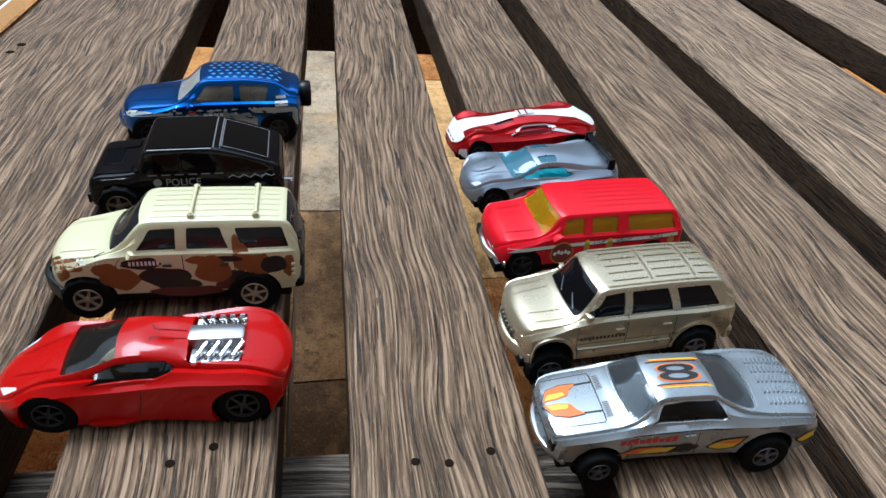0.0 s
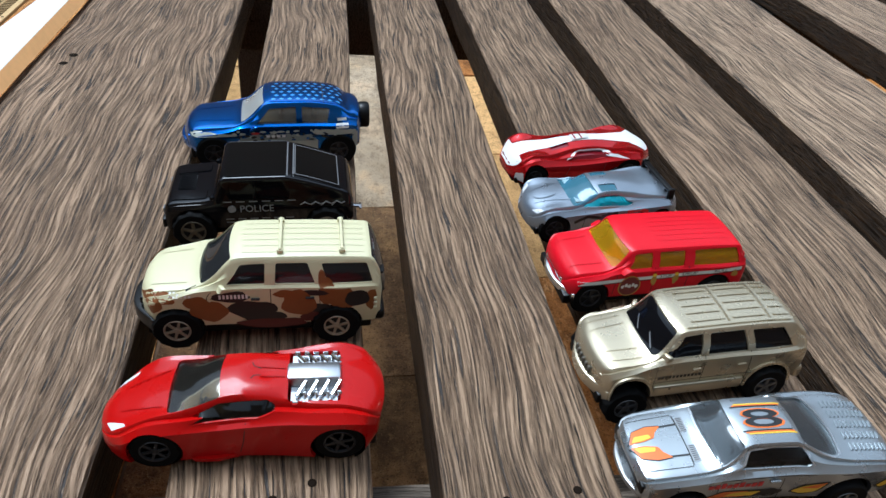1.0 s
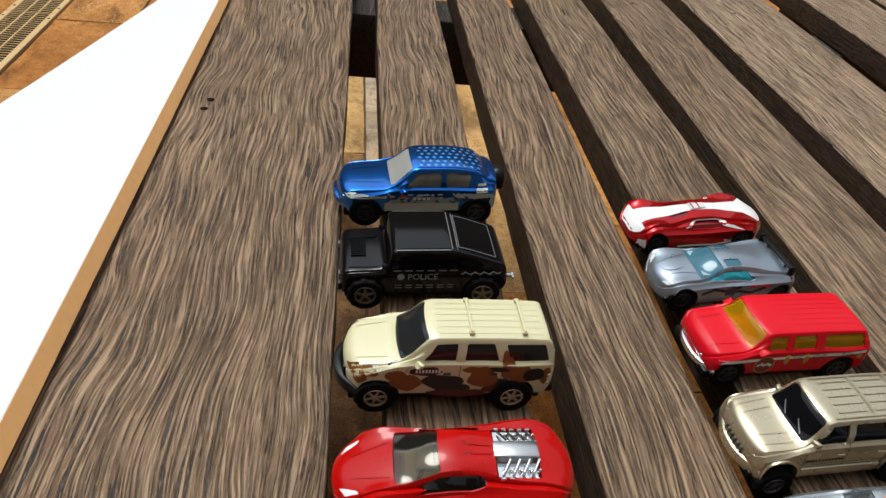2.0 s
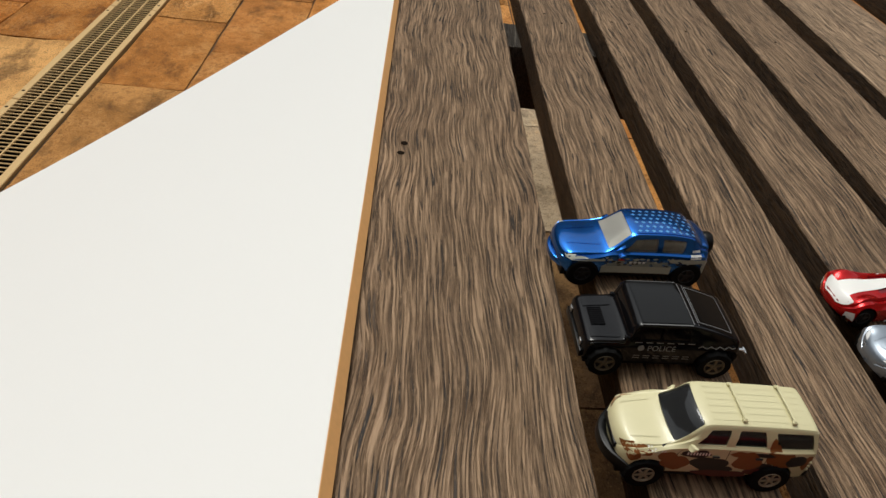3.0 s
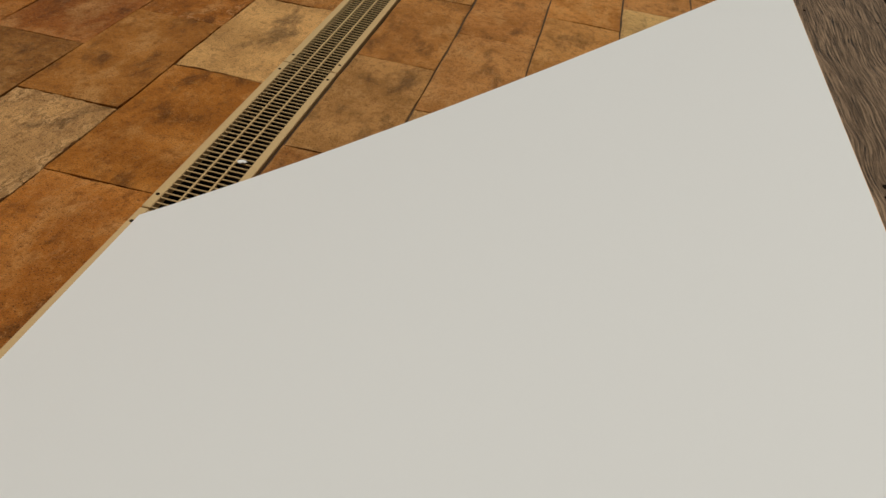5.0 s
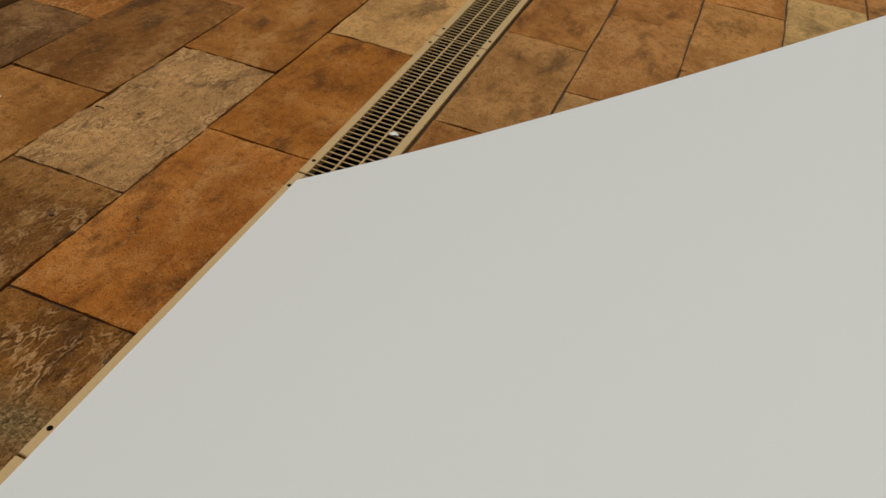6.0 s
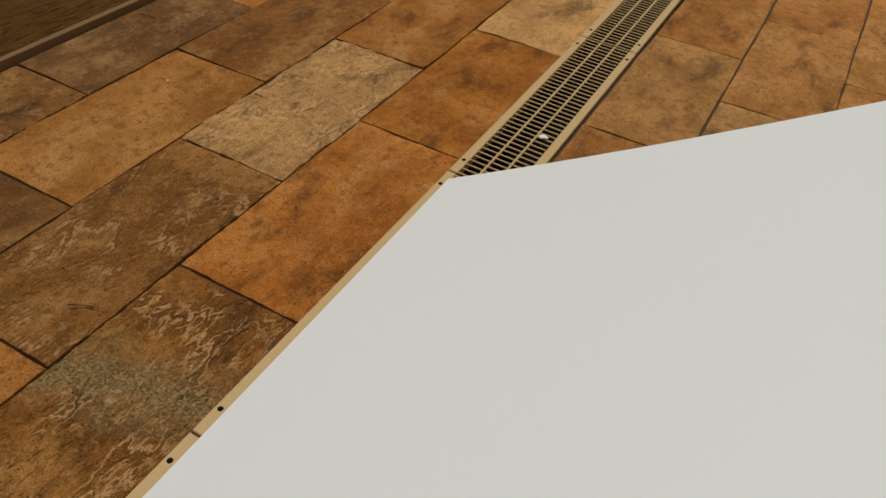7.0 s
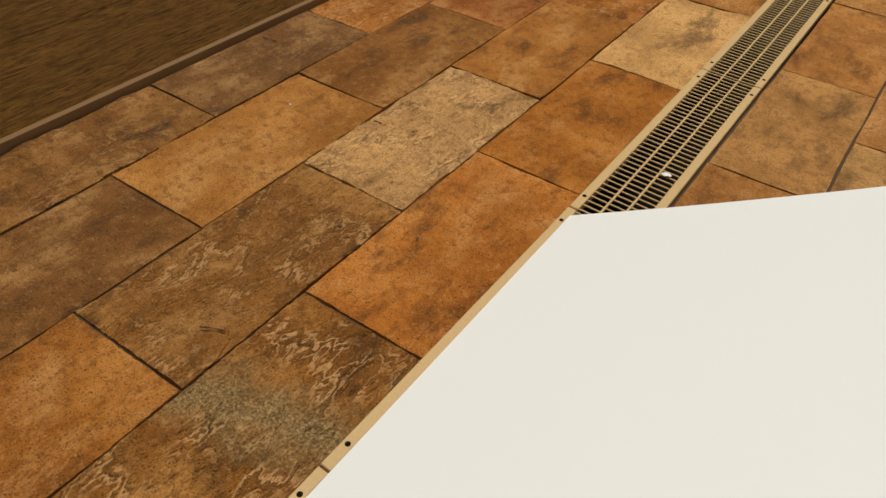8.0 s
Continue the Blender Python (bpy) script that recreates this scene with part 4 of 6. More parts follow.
def red_supercar():
    p = paint("gloss red enamel", (0.40, 0.001, 0.0005), 0.25, 0.0, 0.3, 0.0, 0.15)
    sh = Shape([(-13.5, 3.0, 5.5, 6.2, 8.0, 5.5), (-12.0, 2.0, 6.6, 7.6, 11.5, 9.0), (-7, 1.8, 8.2, 9.8, 13.6, 10.6), (-1, 1.8, 10.6, 12.0, 14.2, 10.6), (3.0, 1.8, 11.0, 13.4, 14.0, 10.4), (14.0, 1.8, 11.6, 17.4, 13.6, 8.9), (19, 1.8, 12.0, 17.9, 13.6, 8.6), (30, 1.8, 13.2, 16.6, 14.2, 9.4),
                (36, 2.0, 13.6, 16.0, 14.8, 10.6), (42, 2.4, 13.8, 15.6, 15.0, 11.2), (48, 3.4, 12.6, 14.4, 14.4, 11.4), (51.5, 4.8, 11.2, 13.0, 13.0, 10.8), (53, 6.5, 10.0, 11.4, 11.6, 9.6)], corner=2.4, crown=0.8, flares=((0, 8, 0.7), (42, 9, 0.8)),
               lumps=((-0.5, 11.6, 6.5, 3.2, 1.5), (42.5, 12.2, 8.5, 3.4, 1.0), (24, 0, 3.2, 3.2, -0.5), (26, 5.2, 4.5, 2.2, 0.4)))
    c = Car("glossy red toy supercar with an exposed chrome engine", (0.0338, 0.1979), 0.0, p, sh, 42.0, 12.6, 0.2)
    ws = rounded([(2.6, -9.6), (14.4, -7.9), (14.4, 7.9), (2.6, 9.6)], 1.2)
    side = rounded([(6.0, 12.6), (13.4, 15.8), (25.5, 16.4), (27.0, 15.0), (23.5, 13.6)], 0.6)
    bay = rounded([(30.0, -9.0), (42.2, -9.4), (42.2, 9.4), (30.0, 9.0)], 0.8)
    tan = plain("tan moulded plastic", (0.62, 0.54, 0.38), 0.5)
    c.body([side], [(ws, 9.0)], [(0, 5.4, 6.3), (42.0, 5.8, 6.9)], [(bay, 10.0)], glass=glazing("smoked glazing", (0.58, 0.54, 0.44), 0.02), glass_label="smoked clear window", side_glass=glazing("dark smoked glazing", (0.14, 0.13, 0.11)), cabin=(5.0, 27.5, 8.2, tan))
    c.furnish(tan, 5.6, (19.0,), 8.3, 8.6, 4.4)
    c.add("gear_console", box(bmesh.new(), 9.0, 24.0, -1.1, 1.1, 8.4, 10.6, 0.4, 2), plain("pale console", (0.55, 0.47, 0.28), 0.5))
    c.chassis(-9, 51, 1.6, 6.5, 10.5)
    c.wheels(5.7, 6.2, 11.20, 4.6, 0.62, 6, RIMDARK, "dark six-spoke rim")
    eng = bmesh.new()
    box(eng, 29.6, 42.4, -3.0, 3.0, 10.0, 18.2, 0.7, 2)
    c.add("engine_cover", eng, plain("satin chrome", (0.62, 0.63, 0.64), 0.28, 1.0), "satin chrome engine cover")
    for s in (-1, 1):
        bank = bmesh.new()
        box(bank, 30.4, 41.8, min(s * 3.2, s * 8.6), max(s * 3.2, s * 8.6), 10.0, 15.6, 0.3, 1)
        c.add("engine_block", bank, CHROME, "chrome engine block")
        for i in range(4):
            pipe = bmesh.new()
            x = 32.0 + i * 2.7
            bar3(pipe, (x + 2.2, s * 3.2, 17.2), (x, s * 7.6, 16.2), 0.9, 1.0)
            c.add("intake_pipe", pipe, CHROME, "chrome intake pipe")
            knob = lathe(bmesh.new(), [(0.6, 15.0), (0.6, 16.4), (0.3, 16.8), (0.0001, 16.8)], 10, "z", (x + 1.9, s * 6.6, 0))
            c.add("bolt", knob, CHROME)
        for i in range(5):
            b2 = box(bmesh.new(), 31 + i * 2.3, 32.5 + i * 2.3, min(s * 8.8, s * 9.6), max(s * 8.8, s * 9.6), 15.2, 16.2, 0.2, 1)
            c.add("exhaust_port", b2, CHROME)
    for s in (-1, 1):
        c.top("headlight", rounded([(-12.0, s * 6.0), (-7.0, s * 8.6), (-6.4, s * 9.8), (-11.0, s * 9.0)], 0.4), HEADLIGHT, "clear sliver headlight")
        sk = bmesh.new()
        prism(sk, rounded([(6.5, s * 12.6), (9, s * 14.4), (14, s * 14.6), (20, s * 12.8)], 0.6), "z", 2.2, 3.2)
        c.add("side_skirt", sk, p)
    c.seams([[(20.5, 12.6), (20.0, 8.0), (19.0, 4.0)]], GAP)
    for s in (-1, 1):
        c.top("roof_vent", ribbon([(21.4, s * 2.9), (22.0, s * 1.7), (23.6, s * 1.2)], 0.3), GAP, "dark roof vent", lift=0.05)
        c.top("roof_crease", ribbon([(23.4, s * 1.8), (29.2, s * 1.5)], 0.5), p, lift=0.25)
        c.top("hood_crease", ribbon([(-8.5, s * 4.0), (1.5, s * 6.4)], 0.45), p, lift=0.2)
    c.add("front_splitter", box(bmesh.new(), -12.4, -9.5, -9.5, 9.5, 1.8, 2.8, 0.3, 1), BLACKP)
    c.shorten(1.0, 1.0, -1.1)
    return c.bow((-14, -5, 0, 3.2), (-2, 22, 11.0, 2.6), (54, 47, 0, -2.4)).slim(0.88, 1.03)


def suv_rows(x0, x1, hood0, hood1, ws0, ws1, tail, z_sill, z_hood, z_belt, z_roof, w, wt, roofdrop=0.4):
    """Cross-sections of an upright off-roader."""
    return [(x0, z_sill + 3.2, z_hood - 6.0, z_hood - 4.6, w - 4.4, w - 6.6), (x0 + 0.7, z_sill + 1.4, z_hood - 4.6, z_hood - 2.7, w - 2.6, w - 4.6), (x0 + 2.0, z_sill + 0.4, z_hood - 3.2, z_hood - 1.3, w - 1.2, w - 3.3), (x0 + 3.6, z_sill, z_hood - 2.5, z_hood - 0.6, w - 0.4, w - 2.5), (hood0, z_sill, z_hood - 2.0, z_hood, w, w - 2.0),
            (hood1, z_sill, z_belt - 1.2, z_hood + 0.9, w, w - 1.8), (ws0, z_sill, z_belt - 0.6, z_hood + 1.4, w, w - 2.0), (ws1, z_sill, z_belt, z_roof - 0.5, w, wt + 0.1), (ws1 + 3, z_sill, z_belt, z_roof, w, wt), ((ws1 + tail) / 2, z_sill, z_belt, z_roof + 0.1, w, wt),
            (tail - 2.0, z_sill, z_belt, z_roof - roofdrop, w, wt), (tail - 0.6, z_sill, z_belt, z_roof - roofdrop - 0.5, w - 0.1, wt - 0.2), (tail + (x1 - tail) * 0.35, z_sill + 0.1, z_belt, z_roof - roofdrop - 3.0, w - 0.3, wt - 0.3), (x1 - 0.7, z_sill + 0.6, z_belt - 1.0, z_belt + 2.2, w - 0.8, wt - 0.4), (x1, z_sill + 1.4, z_belt - 3.4, z_belt - 2.0, w - 1.6, wt - 1.0)]


def roof_ribs(c, x0, x1, ys, width=0.7, lift=0.25):
    for y in ys:
        c.top("roof_rib", rounded([(x0, y - width / 2), (x1, y - width / 2), (x1, y + width / 2), (x0, y + width / 2)], 0.25), c.paint, lift=lift)


def mirrors(c, x, z, mat, size=(1.3, 2.2, 1.7)):
    for s in (-1, 1):
        y = c.shape.side(x, z)
        b = box(bmesh.new(), x - size[0] / 2, x + size[0] / 2, min(s * (y - 0.3), s * (y + size[1])), max(s * (y - 0.3), s * (y + size[1])), z - size[2] / 2, z + size[2] / 2, 0.45, 2)
        c.add("wing_mirror", b, mat)


def bowed(x0, thick, half, z0, z1, bow):
    """A bumper bar that wraps round the front of a car, its corners swept back by bow."""
    ys = [half * (k / 10 - 1) for k in range(21)]
    front = [(x0 + bow * abs(y / half) ** 2.6, y) for y in ys]
    bm = prism(bmesh.new(), front + [(x + thick, y) for x, y in reversed(front)], "z", z0, z1)
    es = [e for e in bm.edges if abs(e.verts[0].co.z - e.verts[1].co.z) < 1e-6]
    bmesh.ops.bevel(bm, geom=es, offset=min(thick, z1 - z0) * 0.25, segments=2, affect="EDGES", profile=0.5)
    return bm


def cream_suv():
    p = paint("cream enamel", (0.62, 0.575, 0.35), 0.3, 0.0, 0.2)
    sh = Shape(suv_rows(-11.0, 56.5, -4, 3.6, 5.2, 14.8, 53.5, 6.6, 17.8, 19.4, 27.6, 13.6, 10.8), corner=2.0, crown=0.4, flares=((0, 7, 0.5), (43, 7, 0.5)))
    c = Car("cream toy off-roader with brown and black camouflage print and roof bars", (0.0330, 0.2398), 1.5, p, sh, 43.0, 12.4, 0.2)
    sides = [rounded([(11.2, 20.1), (17.0, 25.5), (24.0, 25.8), (23.7, 20.1)], 0.6), rounded([(26.4, 20.1), (26.8, 25.8), (35.2, 25.8), (37.2, 20.1)], 0.6), rounded([(40.6, 20.1), (38.9, 25.6), (51.2, 25.5), (53.0, 20.1)], 0.6)]
    ws = rounded([(6.0, -11.0), (14.4, -9.5), (14.4, 9.5), (6.0, 11.0)], 0.9)
    rear = rounded([(52.5, -9.4), (57, -9.4), (57, 9.4), (52.5, 9.4)], 0.4)
    black_lining = plain("black moulded plastic", (0.02, 0.02, 0.02), 0.5)
    c.body(sides, [(ws, 18.0), (rear, 20.0)], [(0, 6.4, 7.3), (43.0, 6.4, 7.3)], glass=glazing("black smoked glazing", (0.20, 0.21, 0.22), 0.10), glass_label="dark smoked window", cabin=(7.5, 54.0, 15.0, black_lining))
    c.furnish(black_lining, 8.0, (22.0, 36.0), 15.1, 11.0)
    c.chassis(-9, 53, 3.4, 7.5, 11.6)
    c.wheels(6.8, 6.8, 12.5, 4.6, 0.54, 6, plain("bronze rim", (0.42, 0.34, 0.24), 0.4, 0.4), "pale bronze six-spoke rim", knobs=0.45)
    roof_ribs(c, 18, 50.5, (-7.5, -4.5, -1.5, 1.5, 4.5, 7.5), 1.2, 0.10)
    for x in (28.0, 44.5):
        b = bmesh.new()
        bar3(b, (x, -8.6, 28.8), (x, 8.6, 28.8), 0.9, 0.7)
        for y in (-8.3, 8.3):
            box(b, x - 0.8, x + 0.8, y - 0.7, y + 0.7, 27.6, 28.8, 0.2, 1)
        c.add("roof_bar", b, p)
    mirrors(c, 9.8, 19.6, p)
    c.add("front_bumper", bowed(-14.4, 3.6, 14.4, 5.6, 10.2, 4.4), BLACKP, "black wrap-round bumper")
    c.add("rear_bumper", box(bmesh.new(), 53.4, 57.8, -12.8, 12.8, 6.4, 9.8, 1.3, 3), BLACKP, "black bumper")
    for i in range(5):
        c.add("ladder_rung", box(bmesh.new(), 55.6, 56.6, -8.5, -4.5, 11.2 + i * 2.2, 12.0 + i * 2.2, 0.2, 1), BLACKP)
    brown, maroon = plain("brown camouflage print", (0.22, 0.075, 0.016), 0.45), plain("maroon camouflage print", (0.085, 0.014, 0.010), 0.45)
    for i, (x, z, rx, rz, m) in enumerate(((-6.8, 14.8, 3.6, 2.8, brown), (-2.6, 16.2, 3.0, 1.4, brown), (5.4, 15.4, 3.6, 1.8, brown), (9.0, 12.2, 4.6, 3.4, brown), (15.0, 16.8, 5.6, 1.6, INK), (20.4, 12.6, 6.8, 2.6, INK), (23.0, 9.8, 6.0, 2.0, INK), (25.5, 7.6, 9.6, 1.5, maroon), (32.5, 14.0, 5.4, 4.2, brown), (29.6, 17.4, 3.4, 1.2, brown),
                                           (40.6, 17.4, 2.2, 4.6, brown), (44.5, 15.6, 4.4, 3.4, brown), (36.6, 17.6, 4.4, 0.9, INK), (39.0, 21.4, 1.0, 3.0, brown), (48.6, 15.6, 3.6, 2.8, INK), (53.0, 14.8, 2.2, 3.4, brown), (36.0, 9.4, 3.0, 1.8, maroon), (38.4, 12.4, 3.0, 1.6, INK))):
        c.flank("camouflage_patch", blob(x, z, rx, rz, i + 1), m, "dark camouflage print", lift=0.04 + 0.012 * (i % 5))
    for x0, x1, z, h in ((-1.2, 4.8, 17.0, 0.8), (11.6, 19.6, 16.2, 1.3)):
        n = int((x1 - x0) / 1.0)
        for k in range(n):
            c.flank("print_mark", [(x0 + k, z), (x0 + k + 0.6, z), (x0 + k + 0.6, z + h), (x0 + k, z + h)], INKWHITE, "pale unreadable print", (-1,), 0.12)
    c.seams([[(25.2, 8.0), (25.2, 19.0)], [(38.6, 9.5), (38.2, 19.0)], [(8.2, 12.0), (8.6, 18.4)]], GAP)
    for x in (20.0, 34.5):
        c.add("door_handle", box(bmesh.new(), x, x + 2.4, -14.5, -13.8, 15.9, 16.6, 0.2, 1), INK)
    for k in range(3):
        c.add("tail_lamp_rib", box(bmesh.new(), 53.6, 55.4, -14.0, -12.4, 11.4 + 1.6 * k, 12.4 + 1.6 * k, 0.35, 2), p)
    for s in (-1, 1):
        c.top("hood_crease", ribbon([(-7, s * 7.6), (3.0, s * 8.6)], 0.35), p, lift=0.18)
    c.add("grille", box(bmesh.new(), -11.9, -9.6, -7.5, 7.5, 10.9, 13.2, 0.5, 2), BLACKP)
    c.seams([[(3.0, 18.4), (5.0, 19.6)]], GAP)
    c.shorten(1.0, 0.86, -0.8)
    return c.bow((-11.5, -4, 0, 2.6), (0, 21, 17.5, 2.2), (57, 52, 0, -1.2)).slim(0.89, 1.03)


def black_truck():
    p = paint("gloss black enamel", (0.003, 0.003, 0.004), 0.08, 0.0, 0.0, 0.0, 0.32)
    rows = [(-12.5, 7.0, 12.0, 13.2, 11.5, 9.5), (-11.7, 6.4, 13.0, 14.6, 13.2, 12.0), (-9, 6.2, 14.0, 16.0, 14.0, 13.0), (7.0, 6.2, 15.0, 17.4, 14.2, 13.2), (8.0, 6.2, 15.2, 18.4, 14.2, 13.2), (10.0, 6.2, 15.4, 24.2, 14.2, 13.0), (11.4, 6.2, 15.6, 24.9, 14.2, 12.9),
            (31, 6.2, 15.6, 25.0, 14.2, 12.9), (33.0, 6.2, 15.6, 24.6, 14.2, 12.8), (50.5, 6.4, 15.2, 19.0, 14.0, 12.6), (52.8, 6.6, 14.6, 18.0, 13.8, 12.4), (54.2, 8.0, 12.5, 15.0, 12.8, 11.6)]
    sh = Shape(rows, corner=0.9, crown=0.25)
    c = Car("glossy black toy armoured police truck with a flat roof", (0.0305, 0.2912), 2.0, p, sh, 44.8, 13.0, 1.6)
    sides = [rounded([(12.6, 17.4), (12.8, 22.8), (20.4, 23.2), (20.4, 17.4)], 0.4), rounded([(21.6, 17.4), (21.6, 23.2), (30.6, 23.2), (32.4, 17.4)], 0.4)]
    ws = rounded([(8.2, -11.4), (9.9, -11.2), (9.9, 11.2), (8.2, 11.4)], 0.3)
    c.body(sides, [(ws, 18.0)], [(0, 6.4, 7.8), (44.8, 6.4, 7.8)])
    c.chassis(-10, 52, 3.6, 7.5, 12.2)
    c.wheels(6.9, 6.9, 13.2, 5.2, 0.58, 5, plain("worn bronze rim", (0.20, 0.165, 0.11), 0.4, 0.5), "dull bronze five-spoke rim", knobs=0.5)
    satin = plain("satin black roof", (0.003, 0.003, 0.003), 0.08, 0.0, 0.32)
    c.top("roof_panel", rounded([(11.8, -11.6), (31.6, -11.6), (31.6, 11.6), (11.8, 11.6)], 0.8), satin, "flat satin black roof panel", 0.25)
    c.top("rear_cover", rounded([(34.6, -10.2), (49.6, -10.2), (49.6, 10.2), (34.6, 10.2)], 0.8), satin, "sloping black rear cover", 0.3)
    for s in (-1, 1):
        c.top("cover_rail", ribbon([(33.4, s * 11.0), (50.4, s * 11.0)], 0.5), p, lift=0.5)
    for i in range(9):
        b = bmesh.new()
        x = -6.0
        bar3(b, (x, -4.6 + i * 1.15, sh.over(-6, 0) + 0.35), (x + 6.6, -4.6 + i * 1.15, sh.over(0.6, 0) + 0.35), 0.45, 0.5)
        c.add("hood_louvre", b, p)
    c.top("hood_pad", rounded([(-8.0, 5.6), (5, 6.2), (5, 11.6), (-8.0, 11.0)], 0.6), p, lift=0.3)
    c.top("hood_pad", rounded([(-8.0, -5.6), (5, -6.2), (5, -11.6), (-8.0, -11.0)], 0.6), p, lift=0.3)
    for y in (-12.2, 12.2):
        c.add("marker_lamp", lathe(bmesh.new(), [(0.9, 17.0), (0.9, 18.2), (0.4, 18.7), (0.0001, 18.7)], 12, "z", (7.0, y, 0)), p)
    silver = plain("silver print", (0.26, 0.26, 0.25), 0.4)
    c.words("POLICE", 21.5, 13.0, 2.5, silver, "silver police lettering")
    c.flank("badge", blob(13.2, 14.2, 1.4, 1.3, 3, 14, 0.2), silver, "silver print badge", (-1,))
    for z, a, b in ((16.6, 10.5, 36), (10.4, 11, 35), (9.2, 11, 35)):
        for k in range(6):
            x = a + (b - a) * k / 6
            c.flank("print_line", ribbon([(x, z), (x + (b - a) / 9, z)], 0.35), silver, "thin silver print line", (-1,))
    for k in range(4):
        c.flank("print_flame", ribbon([(36 + k * 3.6, 15.0 - k * 0.2), (37.6 + k * 3.6, 15.8), (39.4 + k * 3.6, 15.0), (40.6 + k * 3.6, 15.4)], 0.35), silver, "silver flame print", (-1,))
    c.add("front_bumper", box(bmesh.new(), -14.0, -11.8, -12.6, 12.6, 7.0, 10.4, 0.5, 2), BLACKP)
    for s in (-1, 1):
        c.add("headlight", box(bmesh.new(), -13.5, -12.5, s * 9.0 - 1.3, s * 9.0 + 1.3, 10.8, 13.2, 0.5, 2), RIMGREY)
    hook = bmesh.new()
    bar3(hook, (54.0, -11.5, 12.5), (57.4, -11.5, 12.2), 1.4, 1.2)
    bar3(hook, (56.8, -13.2, 12.2), (56.8, -9.8, 12.2), 1.0, 1.0)
    c.add("rear_hook", hook, CHROME, "bare metal rear hook")
    # Thin grey ribbons paint the highlights along the roof and cover edges.
    worn = plain("edge highlight grey", (0.17, 0.17, 0.17), 0.3, 0.0, 0.5)
    for y in (-12.3, 12.3):
        c.top("worn_edge", ribbon([(11.4, y), (31.6, y)], 0.35), worn, "thin grey line painted as an edge highlight", 0.12)
    for x in (32.2, 34.2):
        c.top("worn_edge", ribbon([(x, -11.6), (x, 11.6)], 0.4), worn, "thin grey line painted as an edge highlight", 0.12)
    for line in ([(34.8, -10.0), (49.4, -10.0)], [(34.8, 10.0), (49.4, 10.0)], [(34.8, -10.0), (34.8, 10.0)], [(49.4, -10.0), (49.4, 10.0)]):
        c.top("worn_edge", ribbon(line, 0.3), worn, "thin grey line painted as an edge highlight", 0.36)
    c.shorten(0.965, 0.62, 0.4)
    return c


def blue_suv():
    p = paint("metallic blue", (0.004, 0.125, 0.50), 0.16, 0.9, 0.6, 0.2)
    rows = suv_rows(-11.5, 58.0, -5, 8.5, 10.0, 20.0, 49.5, 6.8, 16.0, 17.4, 25.6, 14.0, 10.6, 1.4)
    sh = Shape(rows, corner=1.5, crown=0.6, flares=((0, 8, 0.7), (47.8, 8, 0.7)))
    c = Car("metallic blue toy off-roader with mud-splash print and a rear spare wheel", (0.0335, 0.3450), 4.0, p, sh, 47.8, 12.8, 1.2)
    smoke = plain("pale moulded plastic", (0.52, 0.49, 0.40), 0.5)
    sides = [rounded([(14.8, 18.0), (21.4, 23.4), (31.8, 24.0), (31.8, 18.0)], 0.6), rounded([(34.0, 18.0), (34.0, 24.0), (44.8, 23.2), (43.6, 18.0)], 0.6)]
    ws = rounded([(10.6, -10.4), (19.4, -8.8), (19.4, 8.8), (10.6, 10.4)], 0.9)
    c.body(sides, [(ws, 16.5)], [(0, 6.4, 7.4), (47.8, 6.4, 7.4)], glass=glazing("pale clear glazing", (0.90, 0.88, 0.80), 0.42), glass_label="pale clear window", side_glass=glazing("smoked clear glazing", (0.70, 0.66, 0.56), 0.22), cabin=(12.0, 47.0, 14.0, smoke))
    c.furnish(smoke, 12.4, (25.0, 38.0), 14.1, 10.0)
    c.chassis(-9, 53, 3.6, 8.0, 12.0)
    c.wheels(6.9, 6.9, 12.6, 5.0, 0.55, 5, RIMDARK, "black five-spoke rim")
    for i in range(9):
        for j in range(6):
            x, y = 23.5 + i * 3.1 + (j % 2) * 1.2, -7.4 + j * 2.9
            c.top("roof_diamond", [(x - 1.0, y), (x, y - 0.85), (x + 1.0, y), (x, y + 0.85)], plain_blue, "pale blue roof diamond print", 0.05)
    for s in (-1, 1):
        c.top("roof_rail", ribbon([(21.5, s * 8.8), (50.0, s * 8.8)], 0.6), p, lift=0.4)
    c.top("roof_gap", ribbon([(42.5, -9.2), (42.5, 9.2)], 0.3), GAP)
    mud, mud_dark = plain("pale mud print", (0.42, 0.43, 0.36), 0.5), plain("grey mud print", (0.26, 0.29, 0.26), 0.5)
    rnd2 = random.Random(11)
    def ragged(x0, x1, low, high, wave):
        n = int((x1 - x0) / 0.9)
        return [(x0, low), (x1, low)] + [(x1 - (x1 - x0) * k / n, high + wave * rnd2.uniform(-1, 1)) for k in range(n + 1)]
    for k, (x0, x1, low, high, wave) in enumerate(((8.0, 39.8, 7.3, 11.6, 1.1), (10.0, 39.0, 11.0, 13.4, 0.9), (38.0, 57.0, 13.7, 15.4, 0.7), (-9.5, 9.0, 13.7, 14.8, 0.6), (54.8, 57.6, 8.0, 14.0, 0.8))):
        c.flank("mud_splash", ragged(x0, x1, low, high, wave), mud if k != 1 else mud_dark, "pale mud-splash print", lift=0.05 + 0.02 * k)
    for k in range(16):
        c.flank("mud_splash", blob(rnd2.uniform(8, 50), rnd2.uniform(13.2, 15.6), rnd2.uniform(0.5, 1.6), rnd2.uniform(0.3, 0.6), k + 60, 10, 0.6), mud, "pale mud-splash print", lift=0.12)
    for k in range(44):
        x, z = rnd2.uniform(9, 56), rnd2.uniform(11.6, 14.6)
